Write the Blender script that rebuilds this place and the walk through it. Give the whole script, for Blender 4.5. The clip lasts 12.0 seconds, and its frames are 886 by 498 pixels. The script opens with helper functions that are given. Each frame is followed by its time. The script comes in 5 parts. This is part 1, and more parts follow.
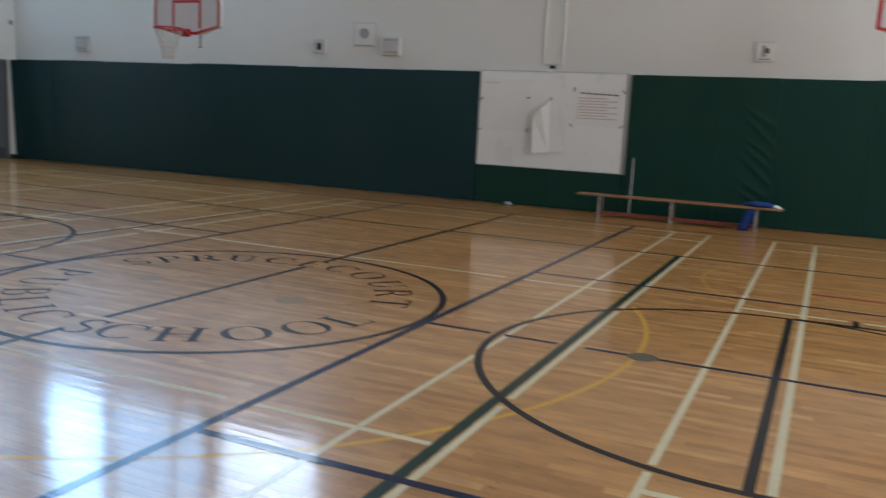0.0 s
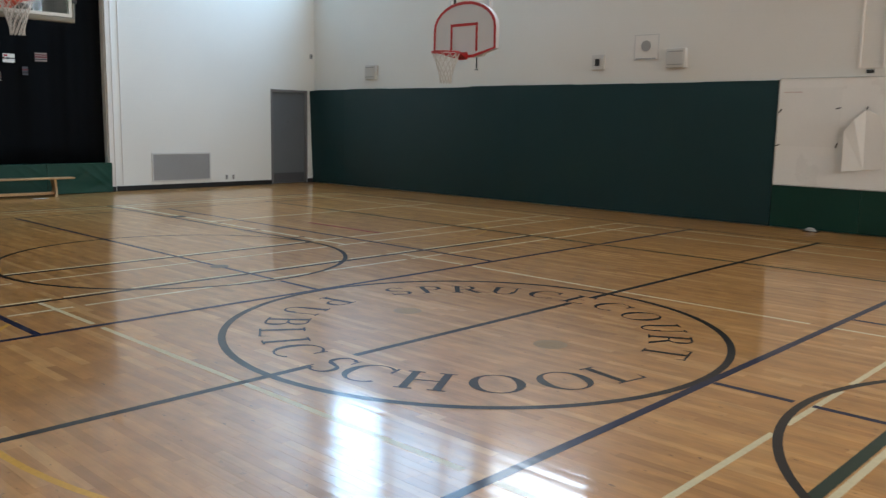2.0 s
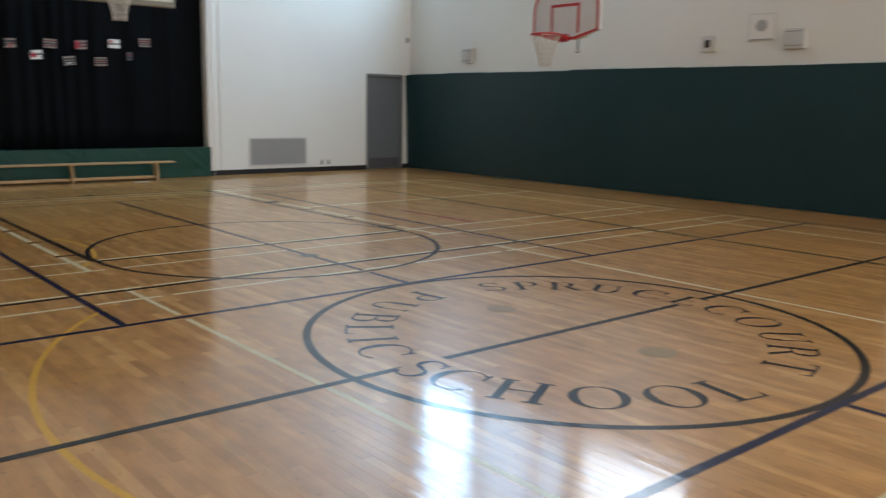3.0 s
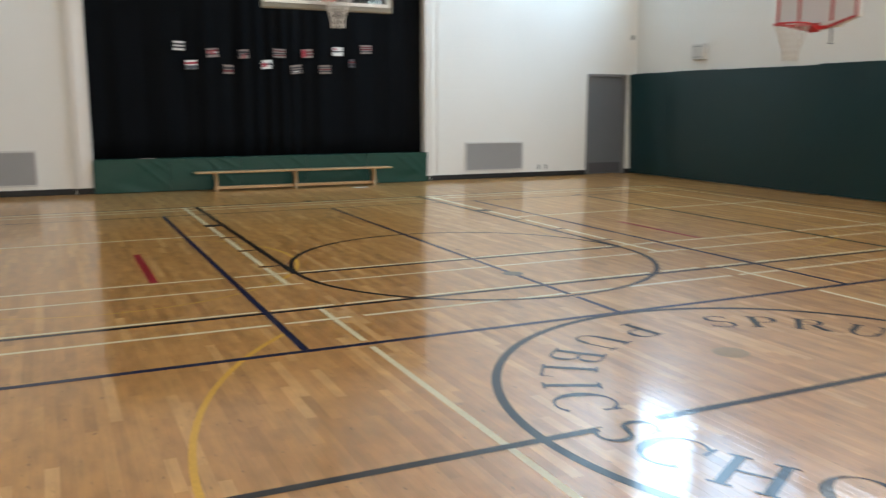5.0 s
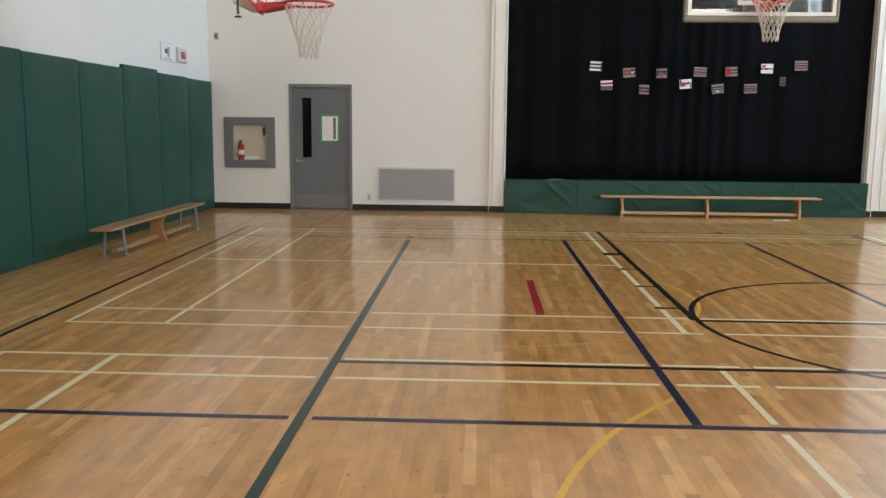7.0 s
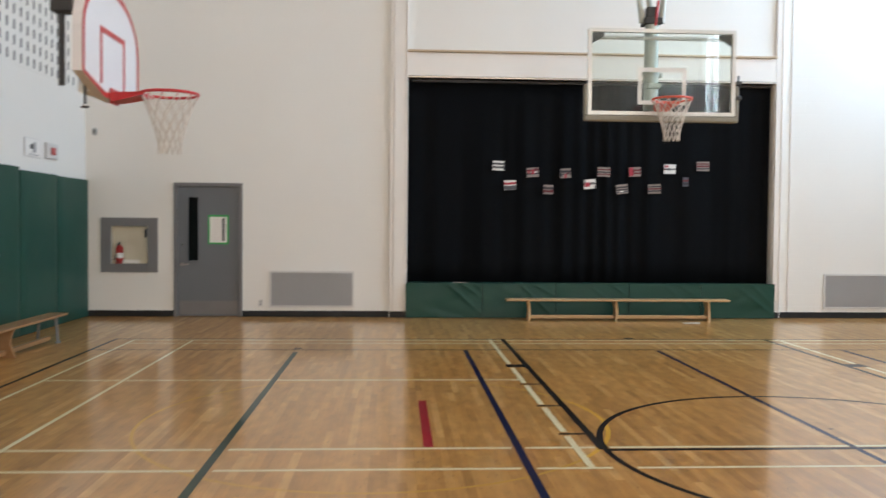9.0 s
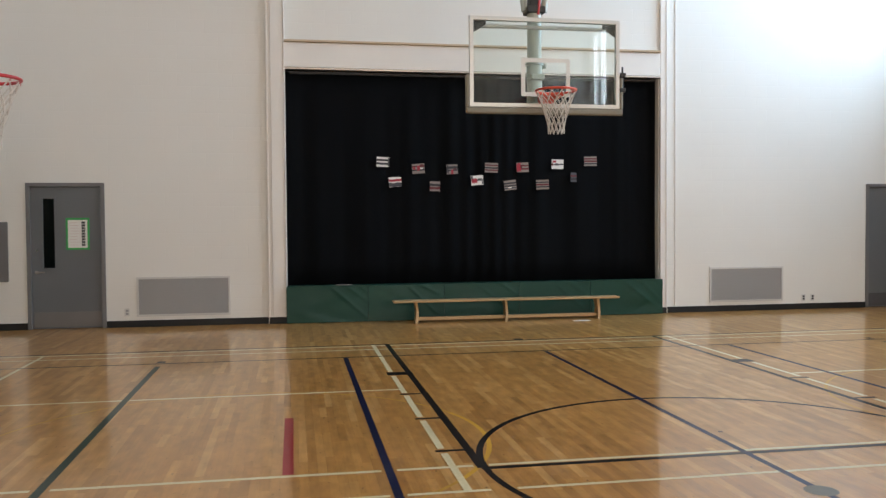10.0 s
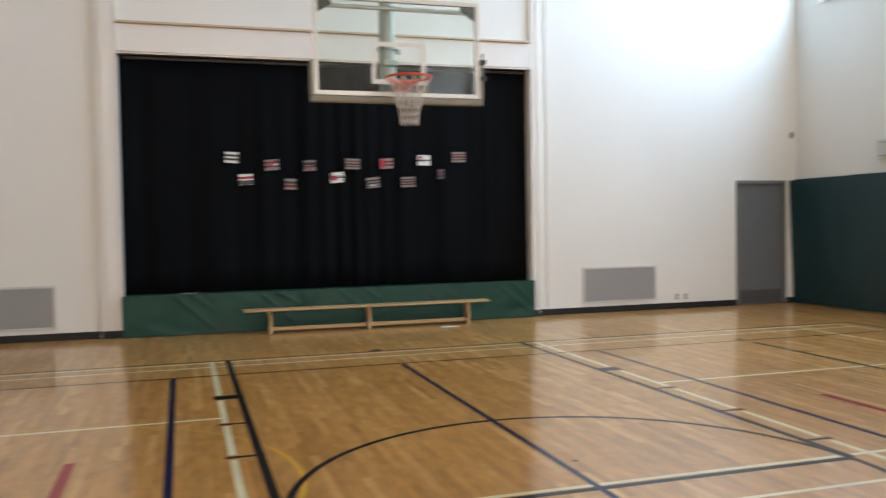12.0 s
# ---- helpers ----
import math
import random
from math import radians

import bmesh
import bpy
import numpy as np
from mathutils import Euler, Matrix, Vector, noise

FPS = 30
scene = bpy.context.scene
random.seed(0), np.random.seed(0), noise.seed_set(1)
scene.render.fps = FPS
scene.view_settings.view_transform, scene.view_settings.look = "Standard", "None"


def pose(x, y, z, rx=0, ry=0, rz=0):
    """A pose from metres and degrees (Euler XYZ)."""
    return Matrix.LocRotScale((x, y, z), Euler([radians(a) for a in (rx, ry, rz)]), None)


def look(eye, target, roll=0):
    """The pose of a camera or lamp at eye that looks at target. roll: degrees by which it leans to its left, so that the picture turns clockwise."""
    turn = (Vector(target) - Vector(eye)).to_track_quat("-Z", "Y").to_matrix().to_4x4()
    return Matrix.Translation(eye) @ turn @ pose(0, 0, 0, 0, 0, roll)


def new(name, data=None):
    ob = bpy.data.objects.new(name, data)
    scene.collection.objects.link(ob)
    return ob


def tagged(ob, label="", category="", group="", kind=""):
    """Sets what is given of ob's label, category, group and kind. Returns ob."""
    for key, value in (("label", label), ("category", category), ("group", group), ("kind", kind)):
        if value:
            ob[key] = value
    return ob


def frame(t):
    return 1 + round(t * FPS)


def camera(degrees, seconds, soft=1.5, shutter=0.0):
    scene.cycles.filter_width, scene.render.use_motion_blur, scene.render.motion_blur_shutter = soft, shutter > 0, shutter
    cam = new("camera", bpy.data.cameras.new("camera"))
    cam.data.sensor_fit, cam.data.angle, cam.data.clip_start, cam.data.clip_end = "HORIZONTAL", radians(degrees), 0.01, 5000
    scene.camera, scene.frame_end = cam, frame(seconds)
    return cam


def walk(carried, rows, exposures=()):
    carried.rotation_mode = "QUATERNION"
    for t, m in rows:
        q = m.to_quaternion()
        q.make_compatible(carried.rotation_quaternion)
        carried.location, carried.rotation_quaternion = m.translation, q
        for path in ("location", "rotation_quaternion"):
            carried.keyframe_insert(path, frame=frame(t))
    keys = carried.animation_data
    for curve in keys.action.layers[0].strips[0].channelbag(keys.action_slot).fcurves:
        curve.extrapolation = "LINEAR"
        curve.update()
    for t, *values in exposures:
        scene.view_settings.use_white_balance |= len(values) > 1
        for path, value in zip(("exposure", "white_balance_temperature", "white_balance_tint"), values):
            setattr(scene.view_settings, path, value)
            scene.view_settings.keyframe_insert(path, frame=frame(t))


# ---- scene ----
cam = camera(55.4, 12.0, soft=1.35, shutter=0.6)
PATH = [
    (0, (16.525, -5.159, 1.432), (15.712, -3.36, 1.117), 2.8),
    (0.5, (16.423, -5.005, 1.46), (15.44, -3.286, 1.176), 1.55),
    (1, (16.347, -4.879, 1.465), (15.244, -3.232, 1.203), 1.0),
    (1.5, (16.287, -4.663, 1.464), (15.002, -3.154, 1.201), 1.05),
    (2, (16.197, -4.486, 1.446), (14.838, -3.048, 1.152), 1.05),
    (2.5, (16.04, -4.328, 1.46), (14.633, -2.94, 1.148), 0.85),
    (3, (15.909, -4.223, 1.458), (14.403, -2.95, 1.124), 1.1),
    (3.2, (15.843, -4.167, 1.452), (14.282, -2.964, 1.107), 1.1),
    (4.8, (15.439, -3.769, 1.508), (13.697, -2.849, 1.167), -0.4),
    (5, (15.36, -3.71, 1.492), (13.574, -2.875, 1.155), 0.1),
    (5.5, (15.216, -3.583, 1.492), (13.351, -2.951, 1.144), 0.8),
    (6, (15.014, -3.534, 1.502), (13.105, -3.048, 1.156), 0.6),
    (6.5, (14.83, -3.562, 1.503), (12.857, -3.455, 1.192), 0.4),
    (6.7, (14.727, -3.53, 1.492), (12.752, -3.612, 1.191), 0.5),
    (8.3, (14.064, -3.361, 1.531), (12.07, -3.317, 1.375), 1.1),
    (8.5, (13.947, -3.32, 1.529), (11.95, -3.264, 1.426), 1.0),
    (9, (13.736, -3.2, 1.535), (11.74, -3.088, 1.474), 0.5),
    (9.5, (13.396, -3.063, 1.529), (11.417, -2.78, 1.493), -0.9),
    (10, (13.173, -2.912, 1.525), (11.204, -2.564, 1.463), -0.4),
    (10.5, (12.991, -2.721, 1.529), (11.013, -2.435, 1.454), 0.5),
    (11, (12.743, -2.582, 1.524), (10.772, -2.253, 1.438), -0.1),
    (11.5, (12.501, -2.464, 1.522), (10.542, -2.066, 1.445), -0.8),
    (12, (12.374, -2.241, 1.531), (10.465, -1.649, 1.465), -0.9),
]
EXPOSURES = [(0.0, -0.91, 5450, 10), (0.5, -0.80, 5850, 10), (1.0, -0.73, 6050, 10), (2.5, -0.77, 6250, 11), (3.2, -0.67, 6300, 11), (5.0, -0.28, 6500, 11), (6.0, -0.07, 6500, 11), (6.7, -0.08, 6500, 12), (8.3, 0.09, 6550, 14), (9.0, -0.15, 6650, 15), (9.5, -0.40, 6650, 15), (10.5, -0.46, 6850, 17), (12.0, -0.32, 6700, 16)]
walk(cam, [(t, look(eye, target, roll)) for t, eye, target, roll in PATH], EXPOSURES)

# ---- light ----
world = bpy.data.worlds.new("sky")
scene.world = world
world.use_nodes = True
wn = world.node_tree.nodes
sky = wn.new("ShaderNodeTexSky")
sky.sky_type = "NISHITA"
sky.sun_disc = False
sky.sun_elevation = radians(40)
sky.sun_rotation = radians(200)
world.node_tree.links.new(sky.outputs[0], wn["Background"].inputs[0])
wn["Background"].inputs[1].default_value = 0.1

sun = new("sun", bpy.data.lights.new("sun", "SUN"))
sun.data.energy, sun.data.angle, sun.data.color = 1.0, radians(12), (1.0, 0.95, 0.88)
sun.matrix_world = look((0, -30, 40), (0, 0, 0))

# clerestory windows high in the north wall: (x0, x1), sill and head height
WIN_Z0, WIN_Z1 = 5.12, 8.5
WINDOWS = [(0.6, 2.35), (2.65, 5.2), (5.6, 8.0), (22.6, 24.2)]
EAST_FILL_WINDOWS = [(-3.4, -0.4), (0.4, 3.4), (4.2, 7.2)]     # assumed in the unseen end wall, behind the walk; added as warm fill light
EAST_Z0, EAST_Z1 = 3.4, 5.8
# lamp strength (W per square metre), its colour, and the brightness of the sky seen through the window
COOL, MILD, WARM = (0.46, 0.73, 1.0), (0.74, 0.88, 1.0), (1.0, 0.955, 0.865)
WINDOW_LIGHT = [(82.0, COOL, 9.0), (30.0, COOL, 6.5), (48.0, MILD, 7.5), (40.0, MILD, 9.0)]
EAST_FILL_LIGHT = (50.0, WARM, 5.0)


def window_light(a, b, z0, z1, power, color, east=False):
    lamp = bpy.data.lights.new("window_light", "AREA")
    lamp.shape, lamp.size, lamp.size_y = "RECTANGLE", b - a - 0.1, z1 - z0 - 0.1
    lamp.energy = power * (b - a) * (z1 - z0)
    lamp.color = color
    ob = new("window_light", lamp)
    m, z = (a + b) / 2, (z0 + z1) / 2
    ob.matrix_world = look((24.67, m, z), (0, m, z)) if east else look((m, 8.24, z), (m, 0, z))


def sky_backdrop(a, b, z0, z1, color, strength, east=False):
    """The bright hazy sky and tree tops close outside a high window."""
    m = bpy.data.materials.new("bright_sky")
    m.use_nodes = True
    n, l = m.node_tree.nodes, m.node_tree.links
    n.remove(n["Principled BSDF"])
    em, tx, geo, mr = n.new("ShaderNodeEmission"), n.new("ShaderNodeTexNoise"), n.new("ShaderNodeNewGeometry"), n.new("ShaderNodeMapRange")
    tx.inputs["Scale"].default_value, tx.inputs["Detail"].default_value = 1.6, 4
    stretch = n.new("ShaderNodeVectorMath")
    stretch.operation = "MULTIPLY"
    stretch.inputs[1].default_value = (3.0, 1.0, 0.5)
    l.new(geo.outputs["Position"], stretch.inputs[0])
    l.new(stretch.outputs[0], tx.inputs["Vector"])
    mr.inputs[1].default_value, mr.inputs[2].default_value = 0.35, 0.65
    mr.inputs[3].default_value, mr.inputs[4].default_value = strength * 0.55, strength * 1.25
    l.new(tx.outputs[0], mr.inputs[0])
    l.new(mr.outputs[0], em.inputs["Strength"])
    em.inputs["Color"].default_value = (*color, 1)
    l.new(em.outputs[0], n["Material Output"].inputs[0])
    me = bpy.data.meshes.new("backdrop")
    put = (lambda s, z: (25.05, s, z)) if east else (lambda s, z: (s, 8.6, z))
    a, b = a - 0.05, b + 0.05
    me.from_pydata([put(a, z0 - 0.1), put(b, z0 - 0.1), put(b, z1 + 0.1), put(a, z1 + 0.1)], [], [(0, 1, 2, 3)])
    me.materials.append(m)
    tagged(new("backdrop", me), "bright hazy sky outside a high window", "backdrop", kind="structure")


for (a, b), (p, c, s) in zip(WINDOWS, WINDOW_LIGHT):
    window_light(a, b, WIN_Z0, WIN_Z1, p, c)
    sky_backdrop(a, b, WIN_Z0, WIN_Z1, c, s)
# fill light through the assumed windows of the end wall
for a, b in EAST_FILL_WINDOWS:
    window_light(a, b, EAST_Z0, EAST_Z1, EAST_FILL_LIGHT[0], EAST_FILL_LIGHT[1], True)
    sky_backdrop(a, b, EAST_Z0, EAST_Z1, EAST_FILL_LIGHT[1], EAST_FILL_LIGHT[2], True)


# ---- materials ----
def material(name, color, rough=0.5, metal=0.0, vary=0.06, scale=3.0, grain=60.0, bump=0.05, coat=0.0, spec=0.5):
    """A surface whose colour and gloss vary at two scales, with fine relief."""
    m = bpy.data.materials.new(name)
    m.use_nodes = True
    n, l = m.node_tree.nodes, m.node_tree.links
    b = n["Principled BSDF"]
    geo = n.new("ShaderNodeNewGeometry")
    big, fine = n.new("ShaderNodeTexNoise"), n.new("ShaderNodeTexNoise")
    big.inputs["Scale"].default_value, big.inputs["Detail"].default_value = scale, 4
    fine.inputs["Scale"].default_value, fine.inputs["Detail"].default_value = grain, 3
    for t in (big, fine):
        l.new(geo.outputs["Position"], t.inputs["Vector"])
    ad = n.new("ShaderNodeMath")
    ad.operation = "ADD"
    l.new(big.outputs[0], ad.inputs[0])
    l.new(fine.outputs[0], ad.inputs[1])
    mr = n.new("ShaderNodeMapRange")
    mr.inputs[1].default_value, mr.inputs[2].default_value = 0.6, 1.4
    mr.inputs[3].default_value, mr.inputs[4].default_value = 1 - vary, 1 + vary
    l.new(ad.outputs[0], mr.inputs[0])
    mx = n.new("ShaderNodeVectorMath")
    mx.operation = "SCALE"
    mx.inputs[0].default_value = color
    l.new(mr.outputs[0], mx.inputs["Scale"])
    l.new(mx.outputs[0], b.inputs["Base Color"])
    rr = n.new("ShaderNodeMapRange")
    rr.inputs[1].default_value, rr.inputs[2].default_value = 0.3, 0.7
    rr.inputs[3].default_value, rr.inputs[4].default_value = max(0.02, rough * 0.85), min(1, rough * 1.15)
    l.new(big.outputs[0], rr.inputs[0])
    l.new(rr.outputs[0], b.inputs["Roughness"])
    b.inputs["Metallic"].default_value = metal
    b.inputs["Coat Weight"].default_value = coat
    b.inputs["Specular IOR Level"].default_value = spec
    if bump:
        bp = n.new("ShaderNodeBump")
        bp.inputs["Strength"].default_value, bp.inputs["Distance"].default_value = bump, 0.01
        l.new(fine.outputs[0], bp.inputs["Height"])
        l.new(bp.outputs[0], b.inputs["Normal"])
    return m


def block_wall(name, color, along):
    """Painted concrete block: shallow joints of 0.4 x 0.2 m blocks under thick paint, scuffs and roller marks."""
    m = material(name, color, 0.55, vary=0.035, scale=0.7, grain=90, bump=0.0)
    n, l = m.node_tree.nodes, m.node_tree.links
    geo = n.new("ShaderNodeNewGeometry")
    sep, com = n.new("ShaderNodeSeparateXYZ"), n.new("ShaderNodeCombineXYZ")
    l.new(geo.outputs["Position"], sep.inputs[0])
    l.new(sep.outputs[along], com.inputs[0])
    l.new(sep.outputs["Z"], com.inputs[1])
    br = n.new("ShaderNodeTexBrick")
    br.inputs["Scale"].default_value = 1.0
    br.inputs["Brick Width"].default_value, br.inputs["Row Height"].default_value = 0.4, 0.2
    br.inputs["Mortar Size"].default_value, br.inputs["Mortar Smooth"].default_value = 0.006, 0.6
    l.new(com.outputs[0], br.inputs["Vector"])
    inv = n.new("ShaderNodeMath")
    inv.operation = "SUBTRACT"
    inv.inputs[0].default_value = 1.0
    l.new(br.outputs["Fac"], inv.inputs[1])
    fine = n.new("ShaderNodeTexNoise")
    fine.inputs["Scale"].default_value = 55
    l.new(geo.outputs["Position"], fine.inputs["Vector"])
    b1, b2 = n.new("ShaderNodeBump"), n.new("ShaderNodeBump")
    b1.inputs["Strength"].default_value, b1.inputs["Distance"].default_value = 0.2, 0.0045
    b2.inputs["Strength"].default_value, b2.inputs["Distance"].default_value = 0.25, 0.003
    l.new(inv.outputs[0], b1.inputs["Height"])
    l.new(fine.outputs[0], b2.inputs["Height"])
    l.new(b1.outputs[0], b2.inputs["Normal"])
    l.new(b2.outputs[0], n["Principled BSDF"].inputs["Normal"])
    return m


def maple(name):
    """Varnished maple strip: each strip its own tone, with grain and small dark flecks along x."""
    m = bpy.data.materials.new(name)
    m.use_nodes = True
    n, l = m.node_tree.nodes, m.node_tree.links
    b = n["Principled BSDF"]
    geo, info = n.new("ShaderNodeNewGeometry"), n.new("ShaderNodeObjectInfo")
    ad = n.new("ShaderNodeMath")
    ad.operation = "ADD"
    l.new(geo.outputs["Random Per Island"], ad.inputs[0])
    l.new(info.outputs["Random"], ad.inputs[1])
    fr = n.new("ShaderNodeMath")
    fr.operation = "FRACT"
    l.new(ad.outputs[0], fr.inputs[0])
    ramp = n.new("ShaderNodeValToRGB")
    e = ramp.color_ramp.elements
    e[0].position, e[0].color = 0.0, (0.42, 0.194, 0.049, 1)
    e[1].position, e[1].color = 1.0, (0.64, 0.345, 0.118, 1)
    for p, c in ((0.15, (0.475, 0.224, 0.059, 1)), (0.55, (0.515, 0.248, 0.067, 1)), (0.85, (0.555, 0.276, 0.079, 1))):
        k = e.new(p)
        k.color = c
    l.new(fr.outputs[0], ramp.inputs[0])
    # grain, shifted from strip to strip
    vm = n.new("ShaderNodeVectorMath")
    vm.operation = "MULTIPLY"
    vm.inputs[1].default_value = (1.6, 38.0, 1.0)
    l.new(geo.outputs["Position"], vm.inputs[0])
    sh = n.new("ShaderNodeVectorMath")
    sh.operation = "ADD"
    com = n.new("ShaderNodeCombineXYZ")
    mu = n.new("ShaderNodeMath")
    mu.operation = "MULTIPLY"
    mu.inputs[1].default_value = 37.0
    l.new(fr.outputs[0], mu.inputs[0])
    l.new(mu.outputs[0], com.inputs[0])
    l.new(vm.outputs[0], sh.inputs[0])
    l.new(com.outputs[0], sh.inputs[1])
    gr = n.new("ShaderNodeTexNoise")
    gr.inputs["Scale"].default_value, gr.inputs["Detail"].default_value = 1.4, 5
    l.new(sh.outputs[0], gr.inputs["Vector"])
    mr = n.new("ShaderNodeMapRange")
    mr.inputs[1].default_value, mr.inputs[2].default_value = 0.3, 0.7
    mr.inputs[3].default_value, mr.inputs[4].default_value = 0.93, 1.06
    l.new(gr.outputs[0], mr.inputs[0])
    # knots and mineral flecks
    kn = n.new("ShaderNodeTexNoise")
    kn.inputs["Scale"].default_value, kn.inputs["Detail"].default_value = 1.0, 2
    kv = n.new("ShaderNodeVectorMath")
    kv.operation = "MULTIPLY"
    kv.inputs[1].default_value = (16.0, 34.0, 1.0)
    l.new(geo.outputs["Position"], kv.inputs[0])
    l.new(kv.outputs[0], kn.inputs["Vector"])
    km = n.new("ShaderNodeMapRange")
    km.inputs[1].default_value, km.inputs[2].default_value = 0.675, 0.77
    km.inputs[3].default_value, km.inputs[4].default_value = 1.0, 0.45
    l.new(kn.outputs[0], km.inputs[0])
    # wide wear
    we = n.new("ShaderNodeTexNoise")
    we.inputs["Scale"].default_value, we.inputs["Detail"].default_value = 0.5, 5
    l.new(geo.outputs["Position"], we.inputs["Vector"])
    wm = n.new("ShaderNodeMapRange")
    wm.inputs[1].default_value, wm.inputs[2].default_value = 0.3, 0.7
    wm.inputs[3].default_value, wm.inputs[4].default_value = 0.92, 1.06
    l.new(we.outputs[0], wm.inputs[0])
    p1, p2 = n.new("ShaderNodeMath"), n.new("ShaderNodeMath")
    p1.operation = p2.operation = "MULTIPLY"
    l.new(mr.outputs[0], p1.inputs[0])
    l.new(km.outputs[0], p1.inputs[1])
    l.new(p1.outputs[0], p2.inputs[0])
    # cloudy figure in the wood, a hand or two across
    fg, fm, p3 = n.new("ShaderNodeTexNoise"), n.new("ShaderNodeMapRange"), n.new("ShaderNodeMath")
    fg.inputs["Scale"].default_value, fg.inputs["Detail"].default_value = 1.0, 3
    fv = n.new("ShaderNodeVectorMath")
    fv.operation = "MULTIPLY"
    fv.inputs[1].default_value = (4.5, 11.0, 1.0)
    l.new(geo.outputs["Position"], fv.inputs[0])
    l.new(fv.outputs[0], fg.inputs["Vector"])
    fm.inputs[1].default_value, fm.inputs[2].default_value = 0.3, 0.7
    fm.inputs[3].default_value, fm.inputs[4].default_value = 0.84, 1.15
    l.new(fg.outputs[0], fm.inputs[0])
    p3.operation = "MULTIPLY"
    l.new(wm.outputs[0], p3.inputs[0])
    l.new(fm.outputs[0], p3.inputs[1])
    l.new(p3.outputs[0], p2.inputs[1])
    sc = n.new("ShaderNodeVectorMath")
    sc.operation = "SCALE"
    l.new(ramp.outputs[0], sc.inputs[0])
    l.new(p2.outputs[0], sc.inputs["Scale"])
    l.new(sc.outputs[0], b.inputs["Base Color"])
    floor_gloss(m)
    return m


def floor_gloss(m, gloss=0.76, haze=0.14):
    """The floor's varnish, the same over wood and painted lines: uneven gloss, fine brush waves along x."""
    n, l = m.node_tree.nodes, m.node_tree.links
    b = n["Principled BSDF"]
    geo = n.new("ShaderNodeNewGeometry")
    a = n.new("ShaderNodeTexNoise")
    a.inputs["Scale"].default_value, a.inputs["Detail"].default_value = 1.3, 6
    l.new(geo.outputs["Position"], a.inputs["Vector"])
    r = n.new("ShaderNodeMapRange")
    r.inputs[1].default_value, r.inputs[2].default_value = 0.3, 0.7
    r.inputs[3].default_value, r.inputs[4].default_value = 0.07, 0.15
    l.new(a.outputs[0], r.inputs[0])
    l.new(r.outputs[0], b.inputs["Coat Roughness"])
    for old in list(b.inputs["Roughness"].links):
        l.remove(old)
    b.inputs["Roughness"].default_value = 0.36
    b.inputs["Specular IOR Level"].default_value = haze
    b.inputs["Coat Weight"].default_value = gloss
    b.inputs["Coat IOR"].default_value = 1.5
    v = n.new("ShaderNodeVectorMath")
    v.operation = "MULTIPLY"
    v.inputs[1].default_value = (1.2, 17.5, 1.0)
    l.new(geo.outputs["Position"], v.inputs[0])
    w = n.new("ShaderNodeTexNoise")
    w.inputs["Scale"].default_value, w.inputs["Detail"].default_value = 1.0, 2
    l.new(v.outputs[0], w.inputs["Vector"])
    bp = n.new("ShaderNodeBump")
    bp.inputs["Strength"].default_value, bp.inputs["Distance"].default_value = 0.45, 0.0018
    l.new(w.outputs[0], bp.inputs["Height"])
    l.new(bp.outputs[0], b.inputs["Normal"])
    l.new(bp.outputs[0], b.inputs["Coat Normal"])


def line_paint(name, color):
    m = material(name, color, 0.2, vary=0.12, scale=1.5, grain=40, bump=0.0)
    floor_gloss(m, 0.5, 0.04)
    return m


def glass(name, tint=(1, 1, 1), rough=0.0):
    """A thin clear sheet: transparent, with a reflection that grows towards grazing."""
    m = bpy.data.materials.new(name)
    m.use_nodes = True
    n, l = m.node_tree.nodes, m.node_tree.links
    n.remove(n["Principled BSDF"])
    tr, gl, mix, fr = n.new("ShaderNodeBsdfTransparent"), n.new("ShaderNodeBsdfGlossy"), n.new("ShaderNodeMixShader"), n.new("ShaderNodeFresnel")
    tr.inputs[0].default_value = (*tint, 1)
    gl.inputs["Roughness"].default_value = rough
    fr.inputs["IOR"].default_value = 1.45
    l.new(fr.outputs[0], mix.inputs[0])
    l.new(tr.outputs[0], mix.inputs[1])
    l.new(gl.outputs[0], mix.inputs[2])
    l.new(mix.outputs[0], n["Material Output"].inputs[0])
    return m


WALL_X = block_wall("painted_block_x", (0.77, 0.745, 0.695), "X")
WALL_Y = block_wall("painted_block_y", (0.77, 0.745, 0.695), "Y")
CREAM = material("cream_paint", (0.78, 0.74, 0.69), 0.4, vary=0.03, grain=70, bump=0.02)
# the ceiling is unseen; its colour is kept below white to cut bounced light
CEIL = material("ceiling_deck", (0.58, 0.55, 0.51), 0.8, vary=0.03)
MAPLE = maple("maple_strip")
SUBFLOOR = material("dark_subfloor", (0.14, 0.07, 0.03), 0.6)
L_WHITE = line_paint("line_white", (0.70, 0.62, 0.40))
L_BLACK = line_paint("line_black", (0.014, 0.012, 0.012))
L_BLUE = line_paint("line_blue", (0.008, 0.012, 0.046))
L_GREEN = line_paint("line_green", (0.012, 0.036, 0.025))
L_RED = line_paint("line_red", (0.32, 0.02, 0.027))
L_YELLOW = line_paint("line_yellow", (0.68, 0.375, 0.055))
L_WORN = line_paint("line_yellow_worn", (0.56, 0.31, 0.065))
L_GREY = line_paint("line_grey", (0.13, 0.11, 0.075))
L_FAINT = line_paint("line_grey_faint", (0.34, 0.225, 0.115))
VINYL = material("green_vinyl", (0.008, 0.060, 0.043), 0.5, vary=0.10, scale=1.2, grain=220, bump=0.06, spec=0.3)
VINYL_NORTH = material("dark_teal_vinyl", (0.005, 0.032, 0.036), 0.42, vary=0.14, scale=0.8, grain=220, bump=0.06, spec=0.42)
